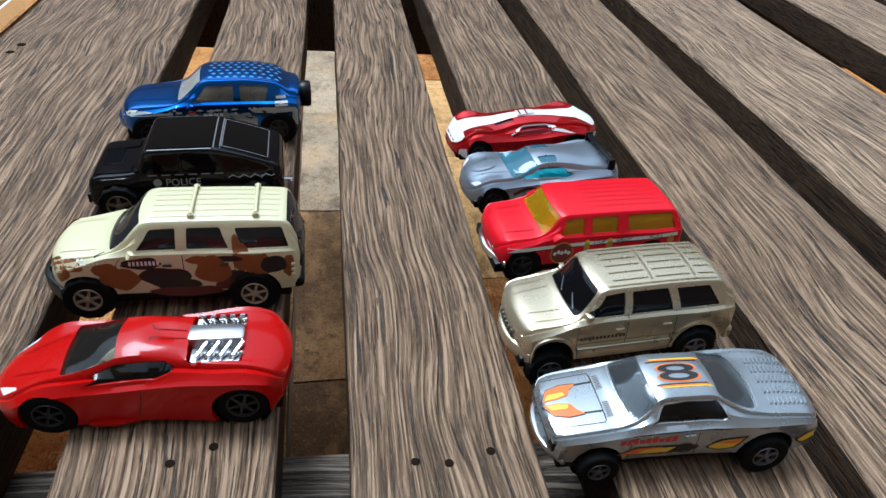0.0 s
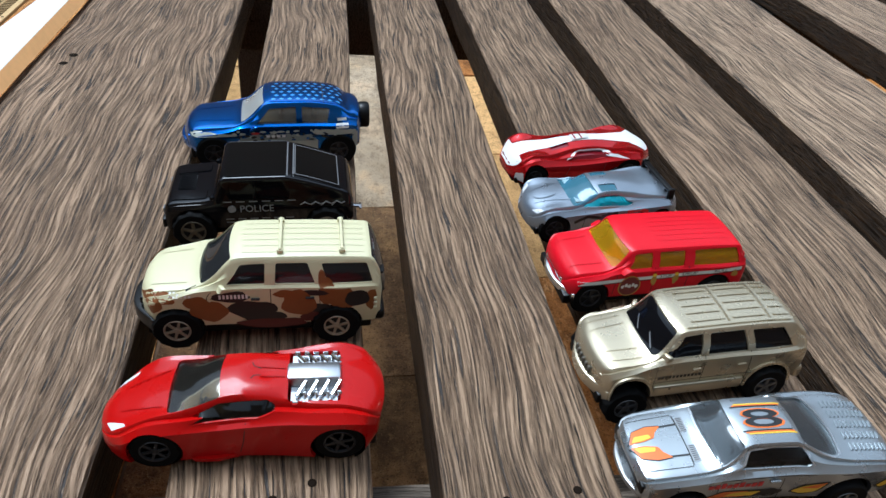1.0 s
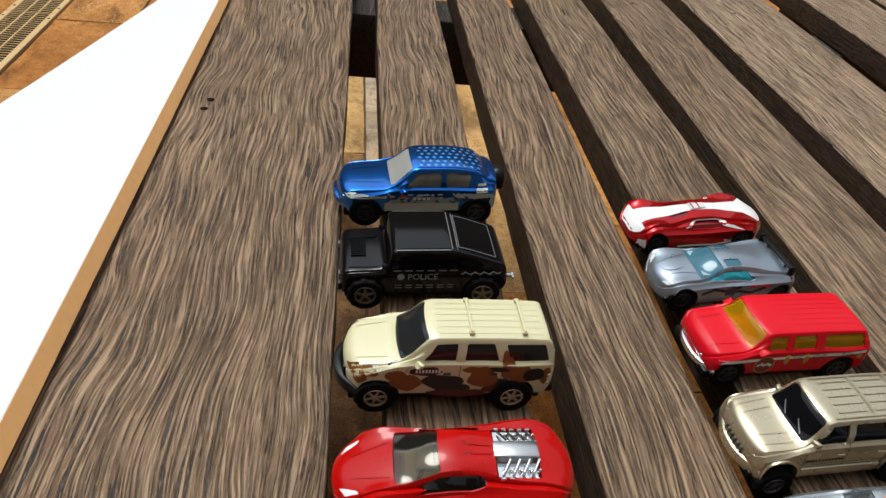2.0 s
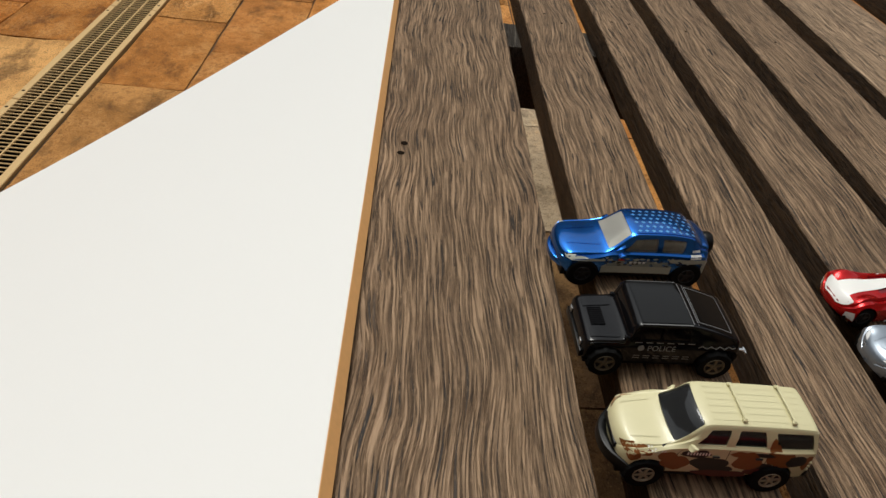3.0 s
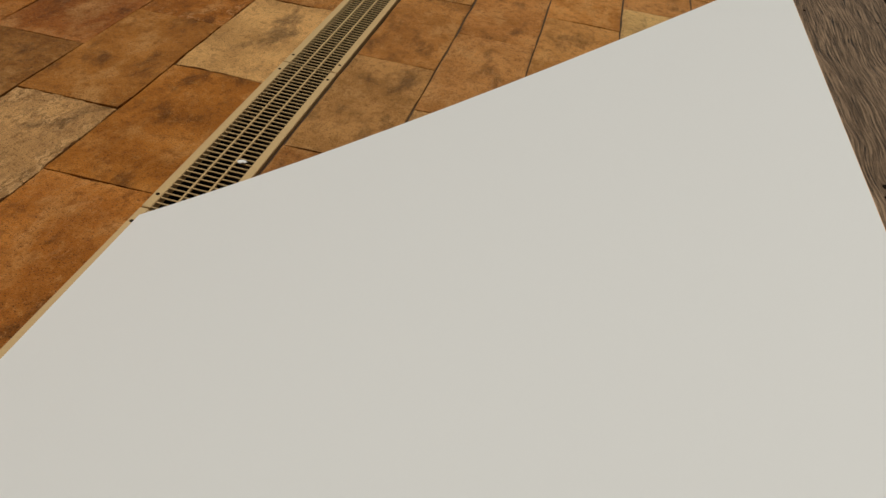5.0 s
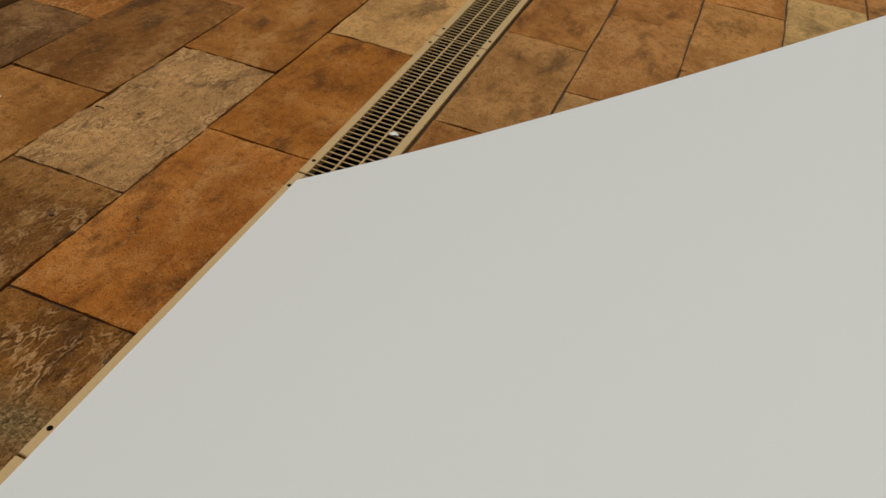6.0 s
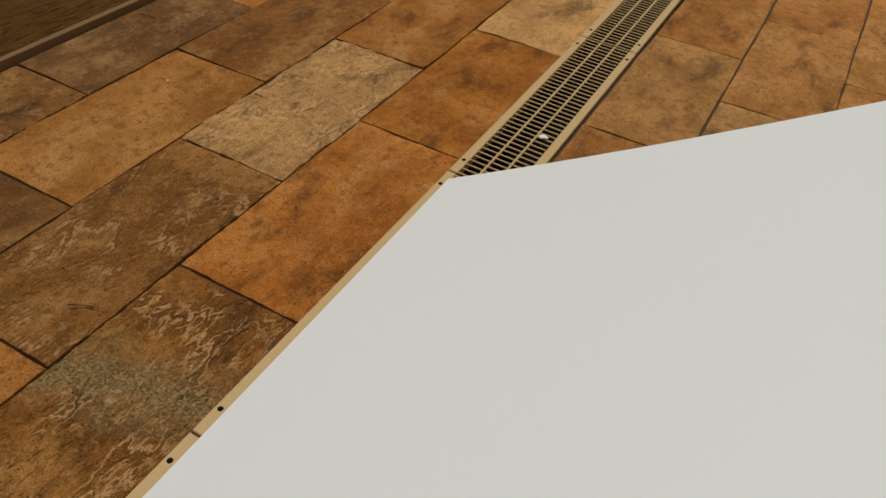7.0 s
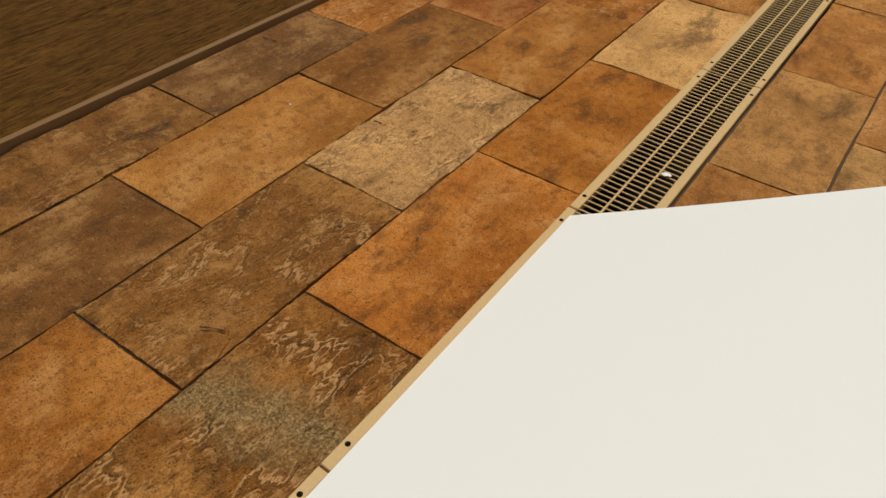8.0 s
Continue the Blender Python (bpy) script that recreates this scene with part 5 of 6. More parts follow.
        c.flank("print_fleck", blob(x, z, rnd2.uniform(0.4, 1.1), rnd2.uniform(0.25, 0.5), k + 99, 9, 0.6), INK if k % 3 else p, "dark print fleck", (-1,), 0.13)
    for k in range(4):
        c.flank("print_mark", [(20 + k * 2, 12.8), (21.3 + k * 2, 12.8), (21.3 + k * 2, 13.8), (20 + k * 2, 13.8)], INKWHITE, "pale unreadable print", (-1,), 0.16)
    c.flank("print_mark", blob(16.0, 14.6, 1.5, 0.5, 4, 12), INKRED, "small red print", (-1,), 0.15)
    c.flank("print_mark", rounded([(47.0, 16.2), (52.4, 16.2), (52.4, 18.0), (47.0, 18.0)], 0.5), INKWHITE, "pale unreadable print", (-1,), 0.14)
    c.flank("print_mark", [(47.6, 18.9), (51.4, 18.9), (51.4, 19.9), (47.6, 19.9)], INKWHITE, "pale unreadable print", (-1,), 0.14)
    c.seams([[(32.8, 9.0), (32.8, 17.2)], [(14.0, 9.0), (14.0, 17.0)]], GAP)
    mirrors(c, 14.4, 17.2, p)
    c.add("spare_wheel", spare(5.2, 57.6, 15.2), BLACKP, "black spare wheel cover")
    c.add("front_bumper", bowed(-13.0, 4.0, 14.0, 6.8, 10.2, 5.0), p)
    for s in (-1, 1):
        c.add("headlight", box(bmesh.new(), -11.0, -9.4, s * 9.0 - 2.0, s * 9.0 + 2.0, 11.4, 13.2, 0.7, 2), p)
        c.top("hood_crease", ribbon([(-7, s * 5.0), (8, s * 6.6)], 0.4), p, lift=0.22)
    return c.bow((-12, -5, 0, 2.2), (8, 24, 16.2, 1.5), (59, 50, 0, -1.8))


def spare(r, x, z):
    bm = lathe(bmesh.new(), [(r * 0.92, -2.2), (r, -1.4), (r, 1.4), (r * 0.9, 2.2), (r * 0.3, 2.4), (0.0001, 2.4)], 26, "z")
    bm.transform(Matrix.Translation((x + 1.6, 0, z)) @ Matrix.Rotation(radians(90), 4, "Y"))
    return bm


plain_blue = paint("pale blue print", (0.10, 0.33, 0.70), 0.25, 0.4, 0.6)


def silver_coupe():
    p = paint("metallic silver", (0.37, 0.40, 0.415), 0.24, 0.8, 0.4, 0.15)
    rows = [(-11.5, 6.4, 9.2, 10.8, 10.6, 8.4), (-10.6, 5.8, 10.4, 12.0, 12.2, 10.4), (-7, 5.4, 11.4, 12.7, 13.0, 11.0), (0, 5.4, 12.4, 13.5, 13.4, 11.2), (4.5, 5.4, 13.0, 14.1, 13.6, 11.2), (6.0, 5.4, 13.2, 14.8, 13.7, 11.2), (12.8, 5.4, 13.6, 18.9, 13.7, 8.8), (16, 5.4, 13.8, 19.4, 13.8, 8.5),
            (25.5, 5.4, 14.0, 19.2, 14.0, 8.5), (29, 5.4, 14.1, 18.3, 14.3, 9.0), (38.6, 5.4, 14.0, 15.4, 14.5, 11.8), (41, 5.4, 13.9, 15.1, 14.5, 12.2), (47, 5.2, 13.5, 14.7, 14.4, 12.2), (52.0, 5.6, 12.6, 13.9, 14.0, 11.8), (53.4, 7.2, 11.4, 12.8, 13.2, 11.0)]
    sh = Shape(rows, corner=1.1, crown=0.6, flares=((0, 7, 0.3), (40, 8, 0.7)), lumps=((40, 12.6, 9, 2.6, 0.4),))
    c = Car("metallic silver toy muscle car with orange flame print and number eight", (0.1525, 0.1765), 0.0, p, sh, 40.0, 13.0, 1.6)
    ws = rounded([(6.3, -10.6), (12.4, -8.4), (12.4, 8.4), (6.3, 10.6)], 0.8)
    rear = rounded([(28.0, -8.0), (37.6, -10.6), (37.6, 10.6), (28.0, 8.0)], 1.6)
    sides = [rounded([(9.2, 14.8), (14.0, 17.9), (20.0, 18.2), (27.0, 17.9), (31.6, 15.4), (29.0, 14.9)], 0.5)]
    lining = plain("grey moulded plastic", (0.13, 0.14, 0.145), 0.45)
    c.body(sides, [(ws, 14.0), (rear, 13.8)], [(0, 4.9, 5.9), (40.0, 5.7, 6.8)], glass=glazing("grey clear glazing", (0.66, 0.70, 0.72), 0.07), glass_label="grey clear window", side_glass=glazing("grey side glazing", (0.45, 0.47, 0.48)), cabin=(8.0, 37.0, 10.0, lining))
    c.furnish(lining, 7.6, (20.0, 30.0), 10.1, 7.4)
    trim_mat = plain("thin silver trim", (0.55, 0.57, 0.58), 0.25, 0.8)
    for s in (-1, 1):
        c.top("window_trim", ribbon([(6.0, s * 0.2), (6.0, s * 9.6), (6.6, s * 10.9), (12.6, s * 8.8)], 0.4), trim_mat, "thin silver window trim", 0.12)
        c.top("window_trim", ribbon([(28.2, s * 8.4), (37.2, s * 11.0), (38.1, s * 9.8), (38.2, s * 0.2)], 0.4), trim_mat, "thin silver window trim", 0.12)
        c.flank("window_trim", ribbon([(8.6, 14.6), (13.8, 18.15), (20.0, 18.45), (27.2, 18.15), (32.2, 15.3)], 0.35), trim_mat, "thin silver window trim", (s,), 0.1)
    c.chassis(-9, 51, 3.0, 6.4, 11.6)
    c.wheels(4.9, 5.8, 13.2, 4.2, 0.54, 5, plain("dull rim", (0.14, 0.14, 0.14), 0.35, 0.6), "dull grey five-spoke rim", wide_rear=1.2)
    c.words("8", 20.2, 0, 7.2, INKORANGE, "orange outline of the number eight", top=True, y=-3.6, lift=0.07, wide=2.45)
    c.words("8", 20.2, 0, 6.4, INK, "black number eight on the roof", top=True, y=-3.2, lift=0.12, wide=2.45)
    for s in (-1, 1):
        for k, m in enumerate((INK, INKORANGE, INKYELLOW)):
            c.top("roof_stripe", ribbon([(13.8 + k * 0.6, s * (4.2 + k * 0.45)), (26.4 + k * 0.5, s * (4.2 + k * 0.45))], 0.42), m, "thin roof stripe", lift=0.08)
        flame = [(-10.8, s * 0.5), (-9.4, s * 4.4), (-5.6, s * 5.6), (-2.0, s * 5.3), (-3.8, s * 3.4), (-4.6, s * 1.5), (-7.4, s * 0.7)]
        c.top("hood_flame", rounded([(x - 0.4 if i == 0 else x, y * 1.06) for i, (x, y) in enumerate(flame)], 0.3), INK, "black outline of a hood flame", 0.06)
        c.top("hood_flame", rounded(flame, 0.4), INKORANGE, "orange hood flame print", 0.1)
        c.top("hood_flame", rounded([(-10.2, s * 0.9), (-9.2, s * 2.7), (-5.6, s * 2.9), (-5.2, s * 1.7), (-7.6, s * 1.0)], 0.3), INKYELLOW, "yellow hood flame print", 0.14)
        c.top("hood_stripe", ribbon([(-3.6, s * 5.0), (1.9, s * 5.2)], 0.55), INK, "black hood stripe", 0.09)
        c.top("cowl_vent", rounded([(2.2, s * 2.2), (4.0, s * 2.4), (4.0, s * 7.6), (2.2, s * 7.4)], 0.3), plain("vent grey", (0.30, 0.31, 0.32), 0.5, 0.4), "slotted cowl vent", 0.1)
        for k in range(8):
            c.top("vent_slot", ribbon([(2.5, s * (2.7 + k * 0.62)), (3.7, s * (2.7 + k * 0.62))], 0.22), GAP, lift=0.16)
        c.top("hood_gap", ribbon([(-10, s * 8.4), (1.6, s * 8.8), (2.0, s * 8.2), (2.0, 0)], 0.25), GAP, lift=0.03)
    for r in range(5):
        for k in range(9):
            x, y = 41.4 + k * 1.15, -7.6 + r * 3.8
            b = bmesh.new()
            bar3(b, (x, y - 1.2, sh.over(x, y) + 0.15), (x + 0.3, y + 1.2, sh.over(x, y) + 0.15), 0.5, 0.5)
            c.add("louvre", b, p)
    c.flank("flame_print", rounded([(3.5, 7.8), (8.0, 10.0), (17.0, 9.8), (23.5, 9.2), (23.0, 7.8), (14.0, 7.0)], 0.8), INK, "black outline of a flame", lift=0.05)
    c.flank("flame_print", rounded([(4.4, 7.9), (8.2, 9.6), (15.0, 9.4), (14.4, 7.4)], 0.7), INKORANGE, "orange side flame print", lift=0.09)
    c.flank("flame_print", rounded([(8.6, 8.0), (11.0, 9.0), (18.0, 9.2), (16.0, 7.6)], 0.6), INKYELLOW, "yellow side flame print", lift=0.12)
    c.words("8", 20.0, 7.2, 2.9, INK, "black number eight on the door", lift=0.16, wide=2.2)
    c.flank("flame_print", rounded([(24.7, 8.2), (27.7, 10.8), (34.6, 11.8), (32.2, 8.0), (28.2, 7.2)], 0.8), INK, "black outline of a flame", lift=0.05)
    c.flank("flame_print", rounded([(25.4, 8.3), (28.2, 10.3), (33.6, 11.2), (31.6, 8.2), (28.2, 7.6)], 0.8), INKYELLOW, "yellow side flame print", lift=0.09)
    c.flank("flame_print", rounded([(27.4, 9.6), (33.8, 11.4), (31.8, 9.4)], 0.5), INKORANGE, "orange side flame print", lift=0.12)
    c.flank("flame_print", rounded([(46.2, 9.0), (49.2, 11.0), (53.4, 11.6), (52.8, 8.4), (48.7, 7.4)], 0.8), INK, "black outline of a flame", lift=0.05)
    c.flank("flame_print", rounded([(47.0, 9.0), (49.4, 10.5), (53.0, 11.1), (52.2, 8.8), (48.8, 7.9)], 0.8), INKYELLOW, "yellow rear flame print", lift=0.09)
    for k in range(9):
        h = 1.0 + 0.5 * ((k * 7) % 3) / 2
        x = 4.2 + k * 1.5
        c.flank("print_mark", [(x, 10.9), (x + 1.2, 11.0), (x + 1.4, 11.0 + h), (x + 0.2, 10.9 + h)], INKRED, "red unreadable script", (-1,), 0.12)
    c.seams([[(6.6, 5.0), (7.0, 13.2)], [(22.6, 5.5), (22.6, 14.0)], [(7.0, 13.0), (22.6, 13.6), (39, 13.6)]], GAP, 0.2)
    c.add("door_handle", box(bmesh.new(), 19.0, 21.6, -14.6, -13.8, 12.2, 12.8, 0.2, 1), p)
    c.add("front_bumper", bowed(-12.4, 1.4, 12.8, 5.2, 6.6, 3.0), RIMGREY, "dull chrome front bumper")
    c.add("rear_bumper", box(bmesh.new(), 52.8, 54.2, -12.8, 12.8, 6.4, 8.4, 0.6, 2), CHROME, "chrome rear bumper")
    c.add("grille", box(bmesh.new(), -11.9, -10.6, -11.0, 11.0, 7.8, 10.4, 0.4, 2), BLACKP)
    return c.bow((-12, -6, 0, 1.6), (1.5, 17, 13.4, 2.8), (25, 43, 13.4, -2.6), (54, 48, 0, -1.0)).slim(0.86, 1.08)


def gold_suv():
    p = paint("champagne gold metallic", (0.53, 0.46, 0.315), 0.24, 0.7, 0.4, 0.1)
    sh = Shape(suv_rows(-12.0, 57.0, -6, 4.0, 6.0, 13.0, 51.5, 6.2, 15.2, 16.8, 24.6, 13.8, 10.4, 0.6), corner=1.6, crown=0.6, flares=((0, 7, 0.5), (43.9, 7, 0.5)))
    c = Car("champagne gold toy off-roader with black windows", (0.1535, 0.2146), 3.5, p, sh, 43.9, 12.6, 2.4)
    sides = [rounded([(7.8, 17.4), (14.2, 23.0), (21.0, 23.4), (21.0, 17.4)], 0.5), rounded([(23.2, 17.4), (23.2, 23.4), (33.8, 23.4), (35.8, 17.4)], 0.5), rounded([(38.0, 17.6), (36.4, 23.2), (46.6, 22.9), (50.0, 17.6)], 0.6)]
    ws = rounded([(6.4, -10.4), (12.6, -9.0), (12.6, 9.0), (6.4, 10.4)], 1.2)
    c.body(sides, [(ws, 15.8)], [(0, 6.0, 7.0), (43.9, 6.2, 7.0)])
    c.chassis(-10, 54, 3.0, 6.4, 12.2)
    c.wheels(6.4, 6.4, 13.3, 4.6, 0.54, 5, plain("dull rim", (0.14, 0.14, 0.14), 0.35, 0.6), "dull grey five-spoke rim", zf=3.4, zr=5.6, knobs=0.35)
    roof_ribs(c, 18.5, 29.0, (-6.4, -3.2, 0, 3.2, 6.4), 0.8, 0.3)
    roof_ribs(c, 31.4, 42.0, (-6.4, -3.2, 0, 3.2, 6.4), 0.8, 0.3)
    roof_ribs(c, 44.4, 49.5, (-6.4, -3.2, 0, 3.2, 6.4), 0.8, 0.3)
    for x in (30.2, 43.2):
        c.top("roof_bar", ribbon([(x, -8.3), (x, 8.3)], 0.7), p, lift=0.5)
    for s in (-1, 1):
        c.top("roof_rail", ribbon([(16.0, s * 8.6), (49.5, s * 8.6)], 0.6), p, lift=0.5)
        for y in (4.6, 8.4):
            c.top("hood_crease", ribbon([(-8, s * y), (4.5, s * (y + 1.0))], 0.35), p, lift=0.22)
        c.add("headlight", box(bmesh.new(), -11.4, -9.6, s * 8.6 - 2.0, s * 8.6 + 2.0, 10.6, 12.4, 0.6, 2), p)
        fl = box(bmesh.new(), 7.8, 36.0, min(s * 13.6, s * 14.7), max(s * 13.6, s * 14.7), 5.6, 9.2, 0.5, 2)
        c.add("side_cladding", fl, p)
        for xw in (0, 43.9):
            pts = [(xw + r * math.cos(a), 6.1 + r * math.sin(a)) for r, rng in ((7.0, range(0, 15)), (7.8, range(14, -1, -1))) for a in (math.pi * k / 14 for k in rng)]
            arch = prism(bmesh.new(), pts, "y", s * 13.2, s * 14.8)
            c.add("wheel_arch", arch, p)
    for k in range(6):
        c.add("grille_slot", box(bmesh.new(), -12.9, -11.6, -5.9 + k * 2.0, -4.6 + k * 2.0, 9.0, 11.2, 0.3, 1), plain("grille shade", (0.10, 0.09, 0.07), 0.5))
    c.add("front_bumper", bowed(-14.0, 5.0, 14.0, 4.6, 8.6, 5.0), p)
    c.add("rear_bumper", box(bmesh.new(), 53.8, 58.0, -13.6, 13.6, 5.4, 9.6, 1.2, 3), p)
    c.seams([[(22.2, 6.0), (22.2, 17.6)], [(36.8, 9.0), (36.6, 17.6)], [(7.6, 6.0), (7.6, 16.6)], [(8.0, 10.2), (28, 10.2), (52, 10.6)]], GAP, 0.2)
    for k in range(12):
        c.flank("print_mark", [(8.4 + k * 1.15, 11.4), (9.2 + k * 1.15, 11.4), (9.2 + k * 1.15, 12.4), (8.4 + k * 1.15, 12.4)], INK, "dark unreadable badge print", (-1,), 0.1)
    c.words("4X4", 45.6, 14.8, 1.3, INK, "black four-by-four lettering")
    for x in (18.4, 32.6):
        c.add("door_handle", box(bmesh.new(), x, x + 2.6, -14.7, -14.0, 14.0, 14.7, 0.2, 1), p)
    c.flank("fuel_cap", blob(50.2, 14.2, 1.3, 1.3, 2, 16, 0.0), p, sides=(-1,), lift=0.15)
    mirrors(c, 8.4, 17.8, p)
    for y in (-7.4, 1.0):
        c.top("wiper", ribbon([(7.0, y), (8.6, y + 4.4)], 0.3), RIMGREY, "thin grey wiper", 0.05)
    c.shorten(0.945, 0.65, 0.6)
    return c.bow((-12, -4, 0, 3.0), (1, 19, 15.5, 2.4), (57, 50, 0, -1.6)).slim(0.91, 1.03)


def red_suburban():
    p = paint("bright red enamel", (0.60, 0.002, 0.012), 0.3, 0.0, 0.0, 0.0, 0.25)
    sh = Shape(suv_rows(-10.4, 57.0, -5.5, 4.5, 6.0, 11.5, 54.0, 5.2, 14.2, 15.2, 21.8, 13.4, 10.8, 0.4), corner=1.8, crown=0.5, flares=((0, 7, 0.4), (45, 7, 0.4)))
    c = Car("bright red toy fire-department estate car with yellow windows", (0.1555, 0.2568), 4.0, p, sh, 45.0, 12.2, 1.2)
    amber = plain("amber moulded plastic", (0.80, 0.46, 0.012), 0.4)
    sides = [rounded([(9.6, 15.7), (13.0, 20.2), (20.4, 20.6), (20.4, 15.7)], 0.5), rounded([(23.0, 15.7), (23.0, 20.6), (32.2, 20.6), (32.2, 15.7)], 0.5), rounded([(35.8, 15.7), (35.8, 20.6), (51.4, 20.6), (53.0, 15.7)], 0.5)]
    ws = rounded([(6.2, -10.8), (11.2, -9.6), (11.2, 9.6), (6.2, 10.8)], 0.9)
    c.body(sides, [(ws, 15.6)], [(0, 5.6, 6.8), (45.0, 5.6, 6.8)], glass=glazing("amber glazing", (1.0, 0.54, 0.004), 0.32), glass_label="amber yellow window", cabin=(7.5, 54.0, 11.5, amber))
    c.furnish(amber, 8.0, (21.0, 34.0), 11.6, 8.6)
    c.chassis(-10, 54, 3.0, 6.6, 12.0)
    c.wheels(6.0, 5.9, 11.30, 4.4, 0.6, 5, RIMDARK, "black five-spoke rim")
    roof_ribs(c, 24, 50.0, (-6.4, -3.8, -1.3, 1.3, 3.8, 6.4), 0.8, 0.09)
    c.flank("side_stripe", ribbon([(-6, 12.0), (9, 12.4), (30, 13.0), (54, 14.0)], 1.2), INKWHITE, "white side stripe", lift=0.05)
    c.flank("side_stripe", ribbon([(-6, 11.2), (9, 11.6), (30, 12.2), (54, 13.2)], 0.3), INK, "thin black side stripe", lift=0.08)
    c.words("STOP", 25.8, 12.5, 1.3, INK, "black stop lettering", lift=0.12)
    c.words("DROP", 34.6, 12.7, 1.5, INK, "black drop lettering", lift=0.12)
    c.words("ROLL", 46.0, 13.2, 1.5, INK, "black roll lettering", lift=0.12)
    gold = plain("gold print", (0.45, 0.26, 0.04), 0.4)
    c.flank("round_badge", blob(13.2, 9.8, 4.0, 4.0, 1, 24, 0.0), gold, "gold ring of a round print", (-1,), 0.06)
    c.flank("round_badge", blob(13.2, 9.8, 3.6, 3.6, 1, 24, 0.0), plain("maroon print", (0.16, 0.02, 0.02), 0.45), "maroon round print", (-1,), 0.1)
    for k in range(5):
        c.flank("print_mark", blob(10.8 + k * 1.2, 9.8 + 0.5 * (k % 2), 0.6, 0.8, k, 8, 0.5), INKWHITE, "pale unreadable print", (-1,), 0.14)
    for x in (21.6, 29.6):
        c.flank("gold_emblem", blob(x, 11.6, 1.1, 1.8, int(x), 12, 0.5), gold, "small gold emblem print", (-1,), 0.14)
        c.flank("gold_emblem", blob(x, 13.6, 0.8, 0.6, int(x) + 2, 10, 0.4), INKYELLOW, "small gold emblem print", (-1,), 0.16)
    c.flank("gold_emblem", blob(51.5, 12.2, 1.6, 1.2, 9, 12, 0.6), gold, "small gold emblem print", (-1,), 0.14)
    c.add("front_bumper", bowed(-12.0, 2.2, 13.4, 5.2, 7.8, 4.6), CHROME, "chrome front bumper")
    c.add("grille", box(bmesh.new(), -10.6, -9.4, -7.4, 7.4, 8.2, 10.0, 0.55, 3), CHROME, "chrome grille")
    c.seams([[(21.7, 6.4), (21.7, 15.8)], [(34.0, 8.0), (34.0, 15.8)], [(7.6, 7.0), (8.0, 15.0)]], GAP)
    mirrors(c, 9.0, 15.8, p)
    for s in (-1, 1):
        c.top("hood_crease", ribbon([(-8, s * 6.6), (4.6, s * 7.4)], 0.35), p, lift=0.2)
    c.shorten(0.95, 0.8, 1.4)
    return c.bow((-11, -4, 0, 2.2), (2, 17, 14.5, 2.2), (57, 52, 0, -1.0))


